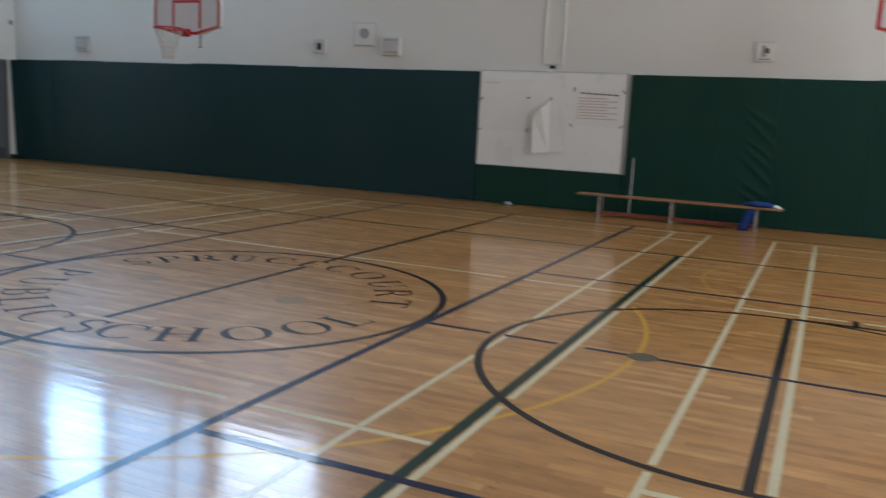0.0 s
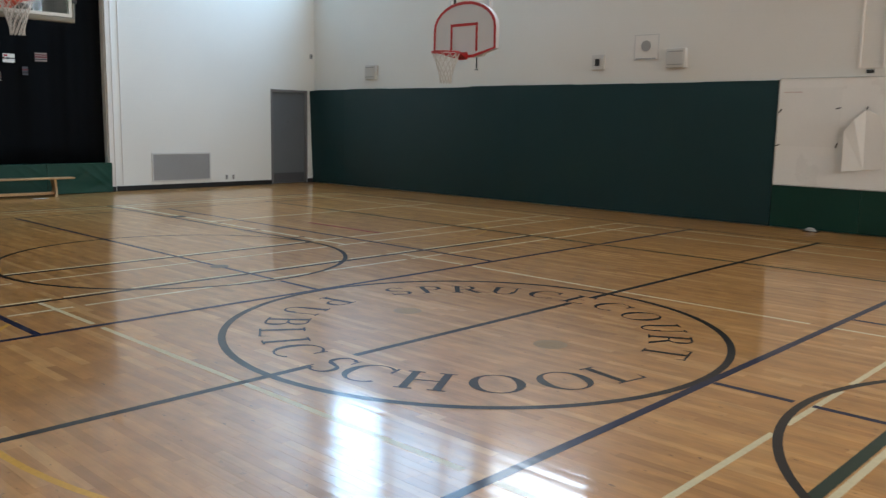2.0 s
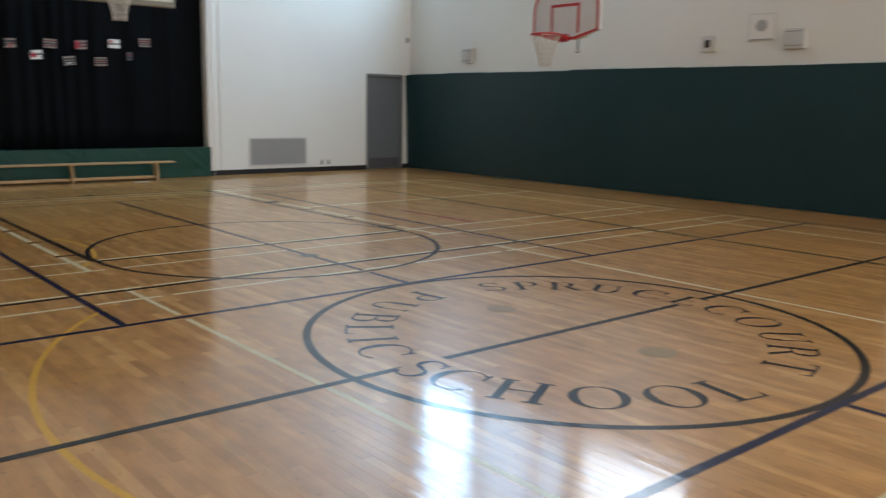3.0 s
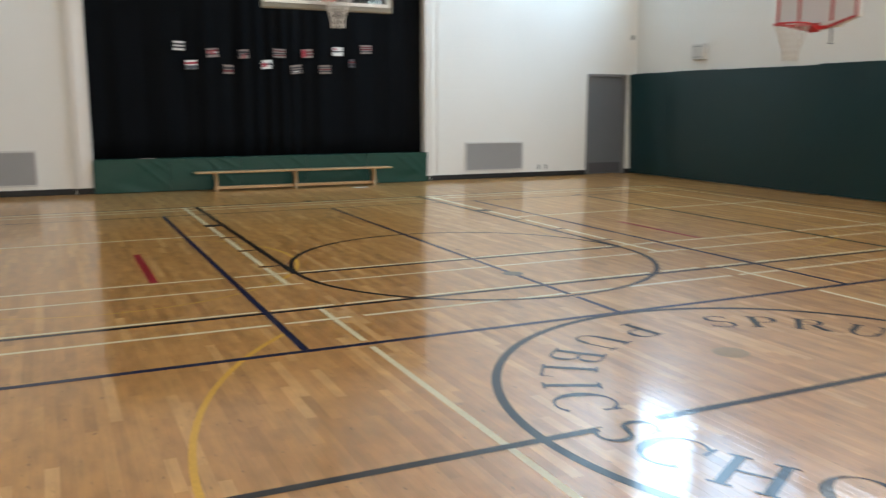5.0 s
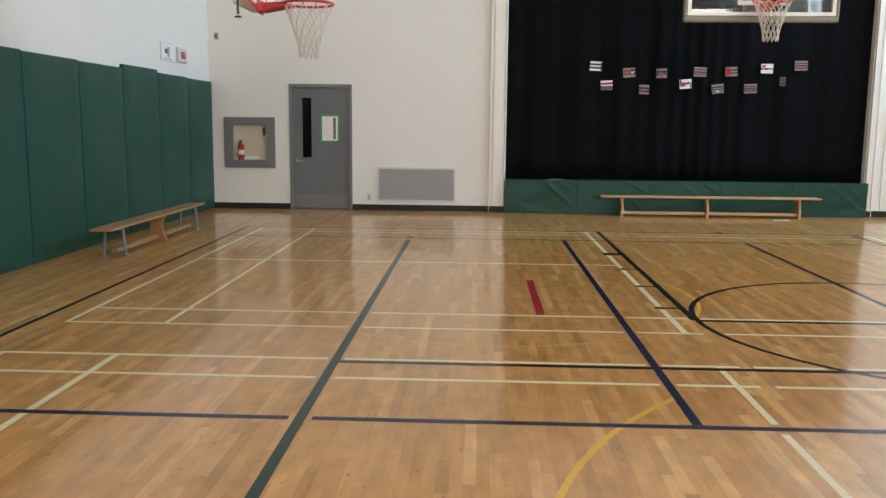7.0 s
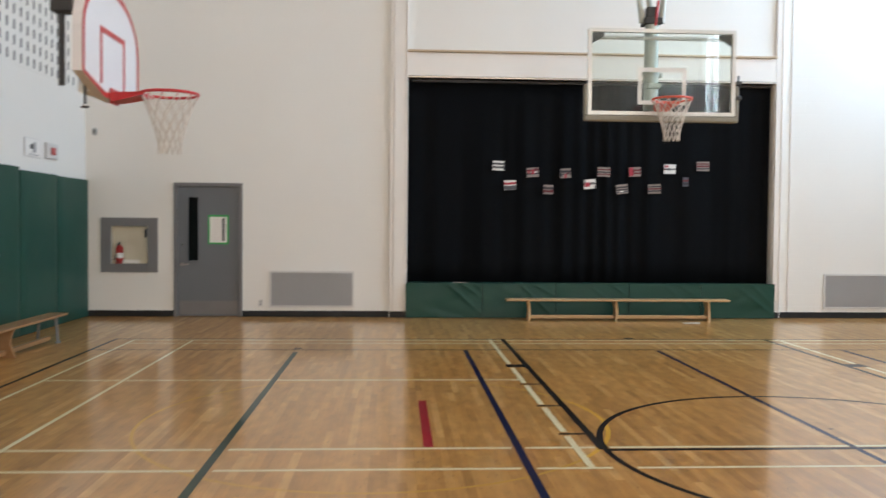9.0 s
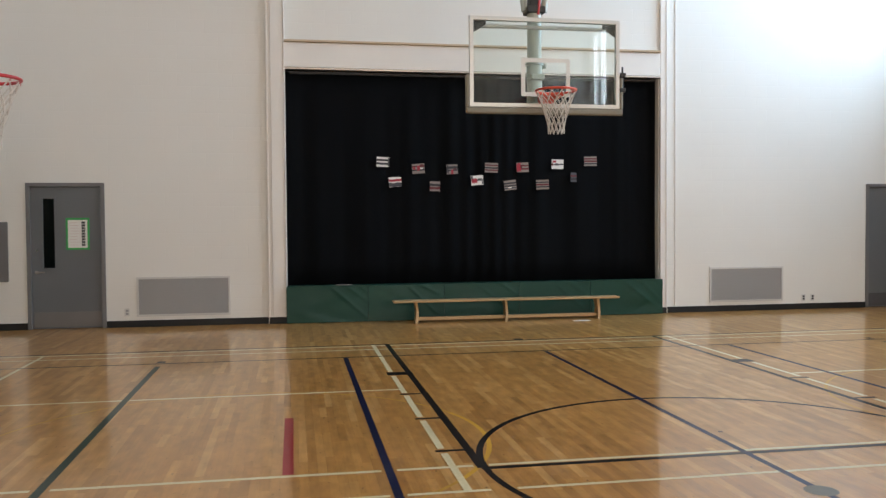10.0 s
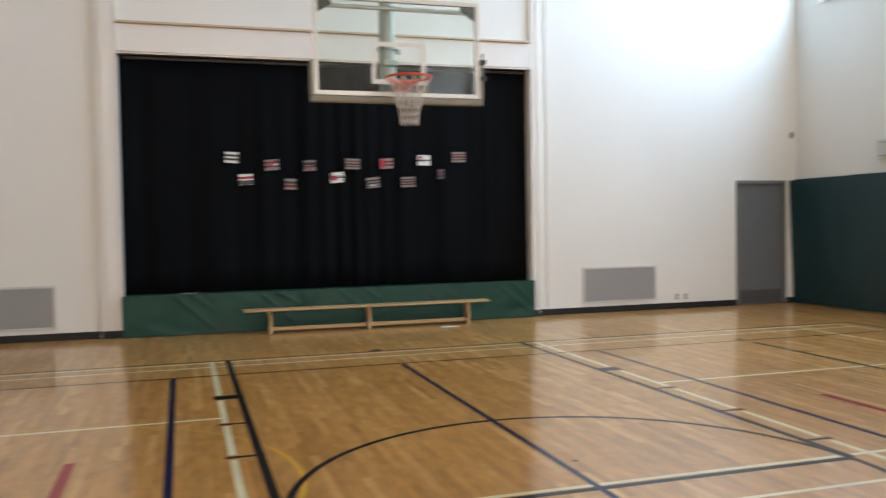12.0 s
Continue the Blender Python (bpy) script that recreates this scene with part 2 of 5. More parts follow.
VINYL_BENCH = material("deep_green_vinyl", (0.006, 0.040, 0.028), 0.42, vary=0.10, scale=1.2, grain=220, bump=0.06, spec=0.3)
VINYL_STAGE = material("green_vinyl_stage", (0.009, 0.055, 0.038), 0.45, vary=0.10, scale=1.6, grain=220, bump=0.06, spec=0.3)
BASE = material("black_rubber_base", (0.006, 0.006, 0.006), 0.6, vary=0.2)
CURTAIN = material("black_velour", (0.005, 0.0056, 0.0066), 0.95, vary=0.25, scale=2, grain=160, bump=0.1, spec=0.05)
DOOR_GREY = material("grey_door_paint", (0.138, 0.147, 0.157), 0.42, vary=0.05, grain=90, bump=0.03)
FRAME_GREY = material("grey_frame_paint", (0.17, 0.165, 0.165), 0.42, vary=0.05, grain=90, bump=0.03)
STEEL = material("brushed_steel", (0.42, 0.38, 0.34), 0.38, 0.9, vary=0.08, scale=4, grain=120)
TUBE = material("dull_grey_tube", (0.20, 0.20, 0.20), 0.5, 0.4, vary=0.1)
CHROME = material("chrome", (0.7, 0.7, 0.7), 0.2, 1.0, vary=0.03)
KICK = material("dull_kick_plate", (0.20, 0.19, 0.185), 0.42, 0.35, vary=0.10, scale=4, grain=120)
KICK_DARK = material("scuffed_dark_plate", (0.075, 0.075, 0.08), 0.5, vary=0.12)
VENT = material("grey_vent_paint", (0.36, 0.355, 0.35), 0.5, vary=0.04)
VENT_DARK = material("vent_shadow", (0.10, 0.10, 0.10), 0.8)
DARK = material("dark_plastic", (0.03, 0.03, 0.03), 0.5)
GREY = material("grey_plastic", (0.33, 0.33, 0.32), 0.5)
PALE = material("pale_plastic", (0.62, 0.60, 0.57), 0.45)
BOARD = material("white_fan_board", (0.74, 0.72, 0.72), 0.35, vary=0.04)
RED = material("red_enamel", (0.52, 0.033, 0.036), 0.35, vary=0.06)
ORANGE = material("orange_enamel", (0.68, 0.075, 0.035), 0.35, vary=0.06)
NET = material("white_nylon", (0.62, 0.57, 0.51), 0.8, vary=0.08)
POLE = material("pale_green_steel", (0.46, 0.49, 0.43), 0.4, vary=0.05)
ALU = material("silver_frame", (0.58, 0.58, 0.55), 0.4, 0.3, vary=0.05)
PAD = material("grey_bumper_pad", (0.24, 0.225, 0.18), 0.55, vary=0.08)
WOOD = material("bench_pine", (0.50, 0.31, 0.15), 0.35, vary=0.14, scale=5, grain=70, bump=0.05)
WOOD_DARK = material("bench_stained_pine", (0.32, 0.17, 0.075), 0.35, vary=0.14, scale=5, grain=70, bump=0.05)
WOOD_RED = material("bench_red_rail", (0.22, 0.055, 0.03), 0.4, vary=0.12)
PAPER = material("paper", (0.80, 0.78, 0.74), 0.8, vary=0.03)
WHITEBOARD = material("whiteboard_face", (0.88, 0.86, 0.82), 0.3, vary=0.03)
CHART = material("chart_paper", (0.855, 0.835, 0.795), 0.8, vary=0.03)
INK = material("ink", (0.05, 0.05, 0.05), 0.7)
PINK_INK = material("faded_ink", (0.66, 0.52, 0.49), 0.8)
SIGN_GREEN = material("green_card", (0.03, 0.36, 0.09), 0.6)
BLUE_CLOTH = material("blue_cloth", (0.015, 0.05, 0.25), 0.8, vary=0.2, scale=12)
EXT_RED = material("extinguisher_red", (0.45, 0.02, 0.02), 0.3)
CAB_INSIDE = material("cabinet_interior", (0.78, 0.70, 0.55), 0.6)
CLEAR = glass("clear_glass", (0.93, 0.97, 0.95))
PANE = glass("window_glass", (0.97, 0.98, 0.98))


# ---- building helpers ----
def part(name, bm, mat, parent=None, label="", smooth=False):
    """Links a bmesh as one mesh object, under a thing or part where one is given."""
    me = bpy.data.meshes.new(name)
    bmesh.ops.recalc_face_normals(bm, faces=bm.faces)
    if smooth:
        for f in bm.faces:
            f.smooth = True
    bm.to_mesh(me)
    bm.free()
    me.materials.append(mat)
    ob = new(name, me)
    if parent is not None:
        ob.parent = parent
    return tagged(ob, label)


def thing(name, label, category, at=(0, 0, 0), group="", kind=""):
    e = new(name)
    e.empty_display_size = 0.1
    e.location = at
    return tagged(e, label, category, group, kind)


def box(bm, x0, x1, y0, y1, z0, z1, bevel=0.0):
    r = bmesh.ops.create_cube(bm, size=1, matrix=Matrix.Translation(((x0 + x1) / 2, (y0 + y1) / 2, (z0 + z1) / 2)) @ Matrix.Diagonal((x1 - x0, y1 - y0, z1 - z0, 1)))
    if bevel:
        edges = list({e for v in r["verts"] for e in v.link_edges})
        bmesh.ops.bevel(bm, geom=edges, offset=bevel, segments=2, affect="EDGES", profile=0.5)
    return bm


def thicken(ob, t):
    m = ob.modifiers.new("thickness", "SOLIDIFY")
    m.thickness, m.offset = t, 0
    return ob


def boxed(*a, **k):
    return box(bmesh.new(), *a, **k)


def rod(bm, a, b, r, r2=None, seg=12):
    """A capped round bar from a to b."""
    a, b = Vector(a), Vector(b)
    d = b - a
    m = Matrix.Translation((a + b) / 2) @ d.to_track_quat("Z", "Y").to_matrix().to_4x4()
    bmesh.ops.create_cone(bm, cap_ends=True, segments=seg, radius1=r, radius2=r if r2 is None else r2, depth=d.length, matrix=m)
    return bm


def rodded(*a, **k):
    return rod(bmesh.new(), *a, **k)


def torus(bm, c, R, r, seg=36, ring=8):
    """A ring lying flat round c."""
    vs = []
    for i in range(seg):
        a = 2 * math.pi * i / seg
        vs.append([bm.verts.new((c[0] + (R + r * math.cos(2 * math.pi * j / ring)) * math.cos(a), c[1] + (R + r * math.cos(2 * math.pi * j / ring)) * math.sin(a), c[2] + r * math.sin(2 * math.pi * j / ring))) for j in range(ring)])
    for i in range(seg):
        for j in range(ring):
            bm.faces.new((vs[i][j], vs[(i + 1) % seg][j], vs[(i + 1) % seg][(j + 1) % ring], vs[i][(j + 1) % ring]))
    return bm


def wall_with_openings(name, mat, along, face, back, length, height, openings):
    """A thick wall along x or y, with openings (a0, a1, z0, z1) that go through it."""
    cuts_a = sorted({length[0], length[1], *(v for o in openings for v in o[:2])})
    cuts_z = sorted({0.0, height, *(v for o in openings for v in o[2:])})
    bm = bmesh.new()
    for a0, a1 in zip(cuts_a, cuts_a[1:]):
        for z0, z1 in zip(cuts_z, cuts_z[1:]):
            ca, cz = (a0 + a1) / 2, (z0 + z1) / 2
            if any(o[0] < ca < o[1] and o[2] < cz < o[3] for o in openings):
                continue
            lo, hi = min(face, back), max(face, back)
            if along == "y":
                box(bm, lo, hi, a0, a1, z0, z1)
            else:
                box(bm, a0, a1, lo, hi, z0, z1)
    bmesh.ops.remove_doubles(bm, verts=bm.verts, dist=0.0005)
    return tagged(part(name, bm, mat), kind="structure")


# ---- the hall ----
CX = 12.28            # middle of the court
LEN = 24.56           # hall, along x
HALF = 8.13           # half its width, along y
HIGH = 9.0
STAGE = (-3.02, 3.06, 0.0, 3.91)
DOOR_L = (-6.75, -5.66)
DOOR_R = (6.88, 7.90)
DOOR_H = 2.15

tagged(wall_with_openings("wall_west", WALL_Y, "y", 0.0, -0.3, (-HALF, HALF), HIGH,
       [STAGE, (*DOOR_L, 0.0, DOOR_H), (*DOOR_R, 0.0, DOOR_H), (-7.80, -7.09, 0.80, 1.49)]), "white painted concrete block wall round the stage", "wall")
tagged(wall_with_openings("wall_north", WALL_X, "x", HALF, HALF + 0.3, (0.0, LEN), HIGH, [(a, b, WIN_Z0, WIN_Z1) for a, b in WINDOWS]), "white painted block wall with high windows", "wall")
tagged(wall_with_openings("wall_south", WALL_X, "x", -HALF, -HALF - 0.3, (0.0, LEN), HIGH, []), "white painted block wall above green padding", "wall")
tagged(wall_with_openings("wall_east", WALL_Y, "y", LEN, LEN + 0.3, (-HALF, HALF), HIGH, [(a, b, EAST_Z0, EAST_Z1) for a, b in EAST_FILL_WINDOWS]), "plain white painted block end wall", "wall")
tagged(part("ceiling", boxed(-2.5, LEN + 0.3, -HALF - 0.3, HALF + 0.3, HIGH, HIGH + 0.2), CEIL), "plain pale grey gymnasium ceiling, out of view", "ceiling", kind="structure")


def stage_niche():
    """The stage behind the curtain: floor, side and back walls."""
    t = thing("stage", "raised stage closed off behind a black curtain", "stage", kind="structure")
    part("stage_floor", boxed(-2.4, -0.02, -3.3, 3.4, 0.0, 0.53), WOOD, t)
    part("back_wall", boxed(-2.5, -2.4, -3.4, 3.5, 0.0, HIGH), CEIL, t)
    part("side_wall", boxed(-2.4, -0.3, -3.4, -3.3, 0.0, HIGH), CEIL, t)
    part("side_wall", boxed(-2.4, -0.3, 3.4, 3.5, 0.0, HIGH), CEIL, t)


stage_niche()


def stage_trim():
    """Piers either side of the stage and the boxed fascia over it."""
    for y0, y1, edge in ((-3.29, -3.02, -3.29), (3.06, 3.17, 3.17)):
        p = part("pilaster", boxed(0.001, 0.05, y0, y1, 0.0, HIGH, bevel=0.008), CREAM)
        tagged(p, "narrow cream painted pier beside the stage opening", "trim", kind="structure")
        s = boxed(0.001, 0.06, edge - 0.012, edge + 0.012, 0.0, HIGH, bevel=0.003)
        part("corner_bead", s, CREAM, p)
        part("base_strip", boxed(0.051, 0.064, y0 - 0.003, y1, 0.0, 0.10, bevel=0.004), BASE, p, "black rubber base strip")
        if y0 < 0:
            part("raised_face", boxed(0.051, 0.072, -3.235, -3.045, 0.105, HIGH, bevel=0.004), CREAM, p)
            part("edge_bead", boxed(0.051, 0.085, -3.04, -3.022, 0.105, HIGH, bevel=0.004), CREAM, p)
        else:
            part("edge_bead", boxed(0.001, 0.014, 3.335, 3.352, 0.105, HIGH, bevel=0.003), CREAM, p)
    f = part("fascia", boxed(0.001, 0.055, -3.025, 3.055, 3.915, 4.29, bevel=0.006), CREAM)
    tagged(f, "cream painted fascia board above the stage curtain", "trim", kind="structure")
    # tan strip stands in for the thin shadow line along the fascia's top
    part("ledge", boxed(0.001, 0.10, -3.025, 3.055, 4.292, 4.325, bevel=0.006), material("tan_shadow_strip", (0.55, 0.42, 0.28), 0.5), f)
    part("bottom_strip", boxed(-0.02, 0.065, -3.025, 3.055, 3.88, 3.912, bevel=0.003), STEEL, f)
    for y0, y1 in ((-3.025, -3.015), (3.046, 3.058)):
        part("reveal_board", boxed(-0.29, 0.0, y0, y1, 0.56, 3.88), CREAM, f)


stage_trim()


def baseboards():
    for y0, y1 in ((-HALF, DOOR_L[0]), (DOOR_L[1], -3.275), (3.185, DOOR_R[0])):
        b = part("baseboard", boxed(0.001, 0.014, y0, y1, 0.0, 0.10, bevel=0.004), BASE)
        tagged(b, "black rubber baseboard along the white wall", "baseboard", kind="structure")
    b = part("baseboard", boxed(0.001, 0.014, DOOR_R[1], HALF, 0.0, 0.10, bevel=0.004), BASE)
    tagged(b, "black rubber baseboard along the white wall", "baseboard", kind="structure")


baseboards()


def window(i, a, b, z0, z1, place):
    """A window seen from inside, in a wall along local x whose face is y = 0; place sets it in its wall."""
    t = thing("window_%d" % i, "tall clerestory window with slim white bars", "window", kind="structure")
    t.matrix_basis = place
    part("window_sill", boxed(a - 0.03, b + 0.03, -0.05, 0.08, z0 - 0.04, z0 - 0.001), CREAM, t)
    n = max(1, round((b - a) / 0.75))
    for k in range(n + 1):
        x, w = a + (b - a) * k / n, 0.04
        part("mullion", boxed(max(a, x - w), min(b, x + w), 0.13, 0.19, z0, z1), CREAM, t)
    part("transom", boxed(a, b, 0.135, 0.185, z0 + 1.2, z0 + 1.26), CREAM, t)
    for k in range(n):
        p = part("pane", boxed(a + (b - a) * k / n + 0.045, a + (b - a) * (k + 1) / n - 0.045, 0.155, 0.161, z0, z1), PANE, t)
        p.visible_shadow = False


for i, (a, b) in enumerate(WINDOWS):
    window(i + 1, a, b, WIN_Z0, WIN_Z1, pose(0, HALF, 0))
# the added end-wall windows share the build and label of the others
for i, (a, b) in enumerate(EAST_FILL_WINDOWS):
    window(i + 1 + len(WINDOWS), -b, -a, EAST_Z0, EAST_Z1, pose(LEN, 0, 0, 0, 0, -90))


def slotted_blocks(name, y, inward, x0, x1, label):
    """Sound-absorbing block: rows of short upright slots in a slightly proud face of blocks."""
    t = thing(name, label, "wall panel", kind="structure")
    cols, rows = int(round((x1 - x0) / 0.2)), 7
    f = y + inward * 0.005
    slab = bmesh.new()
    for c in range(cols):
        for r in range(rows):
            xa, za = x0 + c * 0.2, 3.55 + r * 0.2
            lo, hi = min(y + inward * 0.001, f), max(y + inward * 0.001, f)
            box(slab, xa, xa + 0.065, lo, hi, za, za + 0.2)
            box(slab, xa + 0.125, xa + 0.2, lo, hi, za, za + 0.2)
            box(slab, xa + 0.065, xa + 0.125, lo, hi, za, za + 0.04)
            box(slab, xa + 0.065, xa + 0.125, lo, hi, za + 0.165, za + 0.2)
    part("block_face", slab, WALL_X, t)
    # the slots are only millimetres deep, so dark faces paint in their shade
    slots = bmesh.new()
    lo, hi = sorted((y + inward * 0.001, y + inward * 0.0022))
    for c in range(cols):
        for r in range(rows):
            xa, za = x0 + c * 0.2, 3.55 + r * 0.2
            box(slots, xa + 0.065, xa + 0.125, lo, hi, za + 0.04, za + 0.165)
    tagged(part("slots", slots, material("slot_shade", (0.15, 0.14, 0.13), 0.9), t), "dark faces that carry the shade inside the slots", kind="stuff")


slotted_blocks("slotted_blocks_north", HALF, -1, 8.6, 12.0, "white sound-absorbing blocks with rows of upright slots")
slotted_blocks("slotted_blocks_south", -HALF, 1, 0.4, 3.6, "white sound-absorbing blocks with rows of upright slots")


# ---- wall padding ----
def pad_mesh(w, h, seed, wrinkle, puff, sag=0.0):
    """An upholstered pad in the x-z plane, its front towards -y, softly bulging and creased."""
    rnd = random.Random(seed)
    bm = bmesh.new()
    nx, nz, d = (44, 70, 0.05) if sag else (14, 20, 0.05)
    fold = [(rnd.uniform(0.15, 0.85) * w, rnd.uniform(0.1, 0.7) * h, rnd.uniform(-0.6, 0.6), rnd.uniform(0.05, 0.12), rnd.uniform(-1, 1)) for _ in range(5)]
    slack = [(0.35 + 0.21 * k + rnd.uniform(-0.05, 0.05), rnd.uniform(-1.0, -0.55), rnd.uniform(0.022, 0.045), rnd.uniform(0.6, 1.2)) for k in range(7)]
    grid = []
    for i in range(nx + 1):
        col = []
        for j in range(nz + 1):
            u, v = i / nx, j / nz
            x, z = u * w, v * h
            e = min(u * w, (1 - u) * w, v * h, (1 - v) * h)
            y = -d - puff * (1 - math.exp(-e / 0.05))
            if e < 0.001:
                y = -d + puff * 0.6
            for fx, fz, sl, wd, am in fold:
                q = (z - fz) - sl * (x - fx)
                y += wrinkle * am * math.exp(-(q / wd) ** 2) * math.exp(-((x - fx) / (0.35 * w)) ** 2)
            for fz, sl, wd, am in slack if sag else ():
                q = (z - fz) - sl * (x - 0.7 * w)
                y -= sag * am * math.exp(-(q / wd) ** 2) * math.exp(-((x - 0.72 * w) / (0.26 * w)) ** 2)
            y += wrinkle * 0.6 * noise.noise((x * 3 + seed, z * 3, seed))
            col.append(bm.verts.new((x, y, z)))
        grid.append(col)
    for i in range(nx):
        for j in range(nz):
            bm.faces.new((grid[i][j], grid[i + 1][j], grid[i + 1][j + 1], grid[i][j + 1]))
    rim = [grid[i][0] for i in range(nx + 1)] + [grid[nx][j] for j in range(1, nz + 1)] + [grid[i][nz] for i in range(nx - 1, -1, -1)] + [grid[0][j] for j in range(nz - 1, 0, -1)]
    rim = [bm.verts.new(v.co) for v in rim]
    bk = [bm.verts.new((v.co.x, -0.001, v.co.z)) for v in rim]
    for k in range(len(rim)):
        q = (k + 1) % len(rim)
        bm.faces.new((rim[k], bk[k], bk[q], rim[q]))
    bm.faces.new(bk)
    return bm


def padding(name, label, place, pads, mat=VINYL, wrinkle=0.004, puff=0.006, gap=0.010, slack=-1):
    """A row of pads: (start, width, bottom, height) along the wall; place turns them to their wall."""
    t = thing(name, label, "wall padding", kind="structure")
    for k, (a, w, z, h) in enumerate(pads):
        p = part("pad", pad_mesh(w - gap, h, k + len(name), wrinkle, puff, 0.016 if k == slack else 0.011 if slack == -2 else 0.0), mat, t, smooth=True)
        p.matrix_basis = place @ Matrix.Translation((a + gap / 2, 0, z))
        bk = part("backing", boxed(a - 0.002, a + w + 0.002, -0.03, -0.0015, z, z + h - 0.02), VINYL_NORTH, t)
        bk.matrix_basis = place.copy()
    return t


W = 1.2190
north = pose(0, HALF, 0)
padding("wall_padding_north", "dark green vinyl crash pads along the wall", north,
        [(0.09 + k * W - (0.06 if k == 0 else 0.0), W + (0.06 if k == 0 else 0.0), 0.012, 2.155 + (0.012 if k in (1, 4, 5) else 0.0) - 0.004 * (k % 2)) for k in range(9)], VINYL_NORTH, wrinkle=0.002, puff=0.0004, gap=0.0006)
first = bpy.data.objects["wall_padding_north"].children[0]
for v in first.data.vertices:
    if v.co.y < -0.01:      # the corner pad has come loose and leans out at its free edge, most of all at the top
        up = max(0.0, min(1.0, (v.co.z - 1.3) / 0.85))
        v.co.y -= (0.055 + 0.10 * up * up) * max(0.0, 1 - v.co.x / 0.7) ** 2
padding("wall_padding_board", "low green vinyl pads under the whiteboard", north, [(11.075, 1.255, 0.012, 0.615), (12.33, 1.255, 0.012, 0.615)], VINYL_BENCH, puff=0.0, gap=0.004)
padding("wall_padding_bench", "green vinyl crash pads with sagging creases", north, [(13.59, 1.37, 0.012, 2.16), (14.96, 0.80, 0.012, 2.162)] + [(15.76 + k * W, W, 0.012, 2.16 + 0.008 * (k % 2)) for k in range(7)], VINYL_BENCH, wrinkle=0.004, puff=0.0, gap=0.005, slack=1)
south = pose(0, -HALF, 0, 0, 0, 180)
padding("wall_padding_south", "green vinyl crash pads along the wall behind a bench", south,
        [(-(k + 1) * W - 0.01, W, 0.012, 2.16 + (0.05 if k == 2 else 0.012 * (k % 3))) for k in range(20)], wrinkle=0.004, puff=0.012, gap=0.018)
padding("stage_padding", "green vinyl pads covering the front of the stage", pose(0.09, 0, 0, 0, 0, 90),
        [(-3.03, 1.24, 0.01, 0.56), (-1.79, 1.20, 0.01, 0.555), (-0.59, 1.21, 0.01, 0.56), (0.62, 1.20, 0.01, 0.56), (1.82, 1.245, 0.01, 0.565)], VINYL_STAGE, wrinkle=0.008, puff=0.0, gap=0.008, slack=-2)
part("stage_padding_top", boxed(-0.25, 0.10, -2.99, 3.04, 0.545, 0.567, bevel=0.008), VINYL_STAGE, bpy.data.objects["stage_padding"])
part("stage_padding_back", boxed(0.055, 0.088, -3.02, 3.05, 0.0, 0.54), VINYL_STAGE, bpy.data.objects["stage_padding"])


# ---- stage curtain and its paper flags ----
def curtain(y0, y1, z0, z1, x, seed, parent):
    rnd = random.Random(seed)
    bm = bmesh.new()
    n, rows = int((y1 - y0) / 0.025), 8
    ph = [rnd.uniform(0, 6.28) for _ in range(4)]
    cols = []
    for i in range(n + 1):
        y = y0 + (y1 - y0) * i / n
        col = []
        for j in range(rows + 1):
            v = j / rows
            a = 0.016 * math.sin(y * 24 + ph[0] + 1.9 * math.sin(y * 3.1 + ph[1])) * (0.55 + 0.45 * math.sin(y * 1.7 + ph[3])) + 0.016 * math.sin(y * 9 + ph[2]) + 0.006 * math.sin(v * 5 + y * 7)
            col.append(bm.verts.new((x + a * (0.75 + 0.35 * (1 - v)), y, z0 + (z1 - z0) * v)))
        cols.append(col)
    for i in range(n):
        for j in range(rows):
            bm.faces.new((cols[i][j], cols[i + 1][j], cols[i + 1][j + 1], cols[i][j + 1]))
    return thicken(part("curtain_panel", bm, CURTAIN, parent, smooth=True), 0.004)


drape = thing("stage_curtain", "black velour stage curtain hanging in soft folds", "curtain", (-0.15, 0, 0))
curtain(-3.01, 3.045, 0.535, 3.88, 0.01, 1, drape)
part("track", boxed(-0.05, 0.05, -2.95, 3.02, 3.84, 3.875), DARK, drape, "dark metal curtain track")


P_WHITE, P_PALE = PAPER, material("aged_paper", (0.28, 0.23, 0.205), 0.8)
P_DIM = material("brown_paper", (0.25, 0.20, 0.17), 0.8)
P_RED = material("red_print", (0.42, 0.03, 0.05), 0.7)
P_WINE = material("wine_print", (0.14, 0.02, 0.025), 0.7)
P_DARK = material("dark_print", (0.035, 0.03, 0.035), 0.7)
P_SMOKE = material("smoky_print", (0.075, 0.075, 0.085), 0.7)


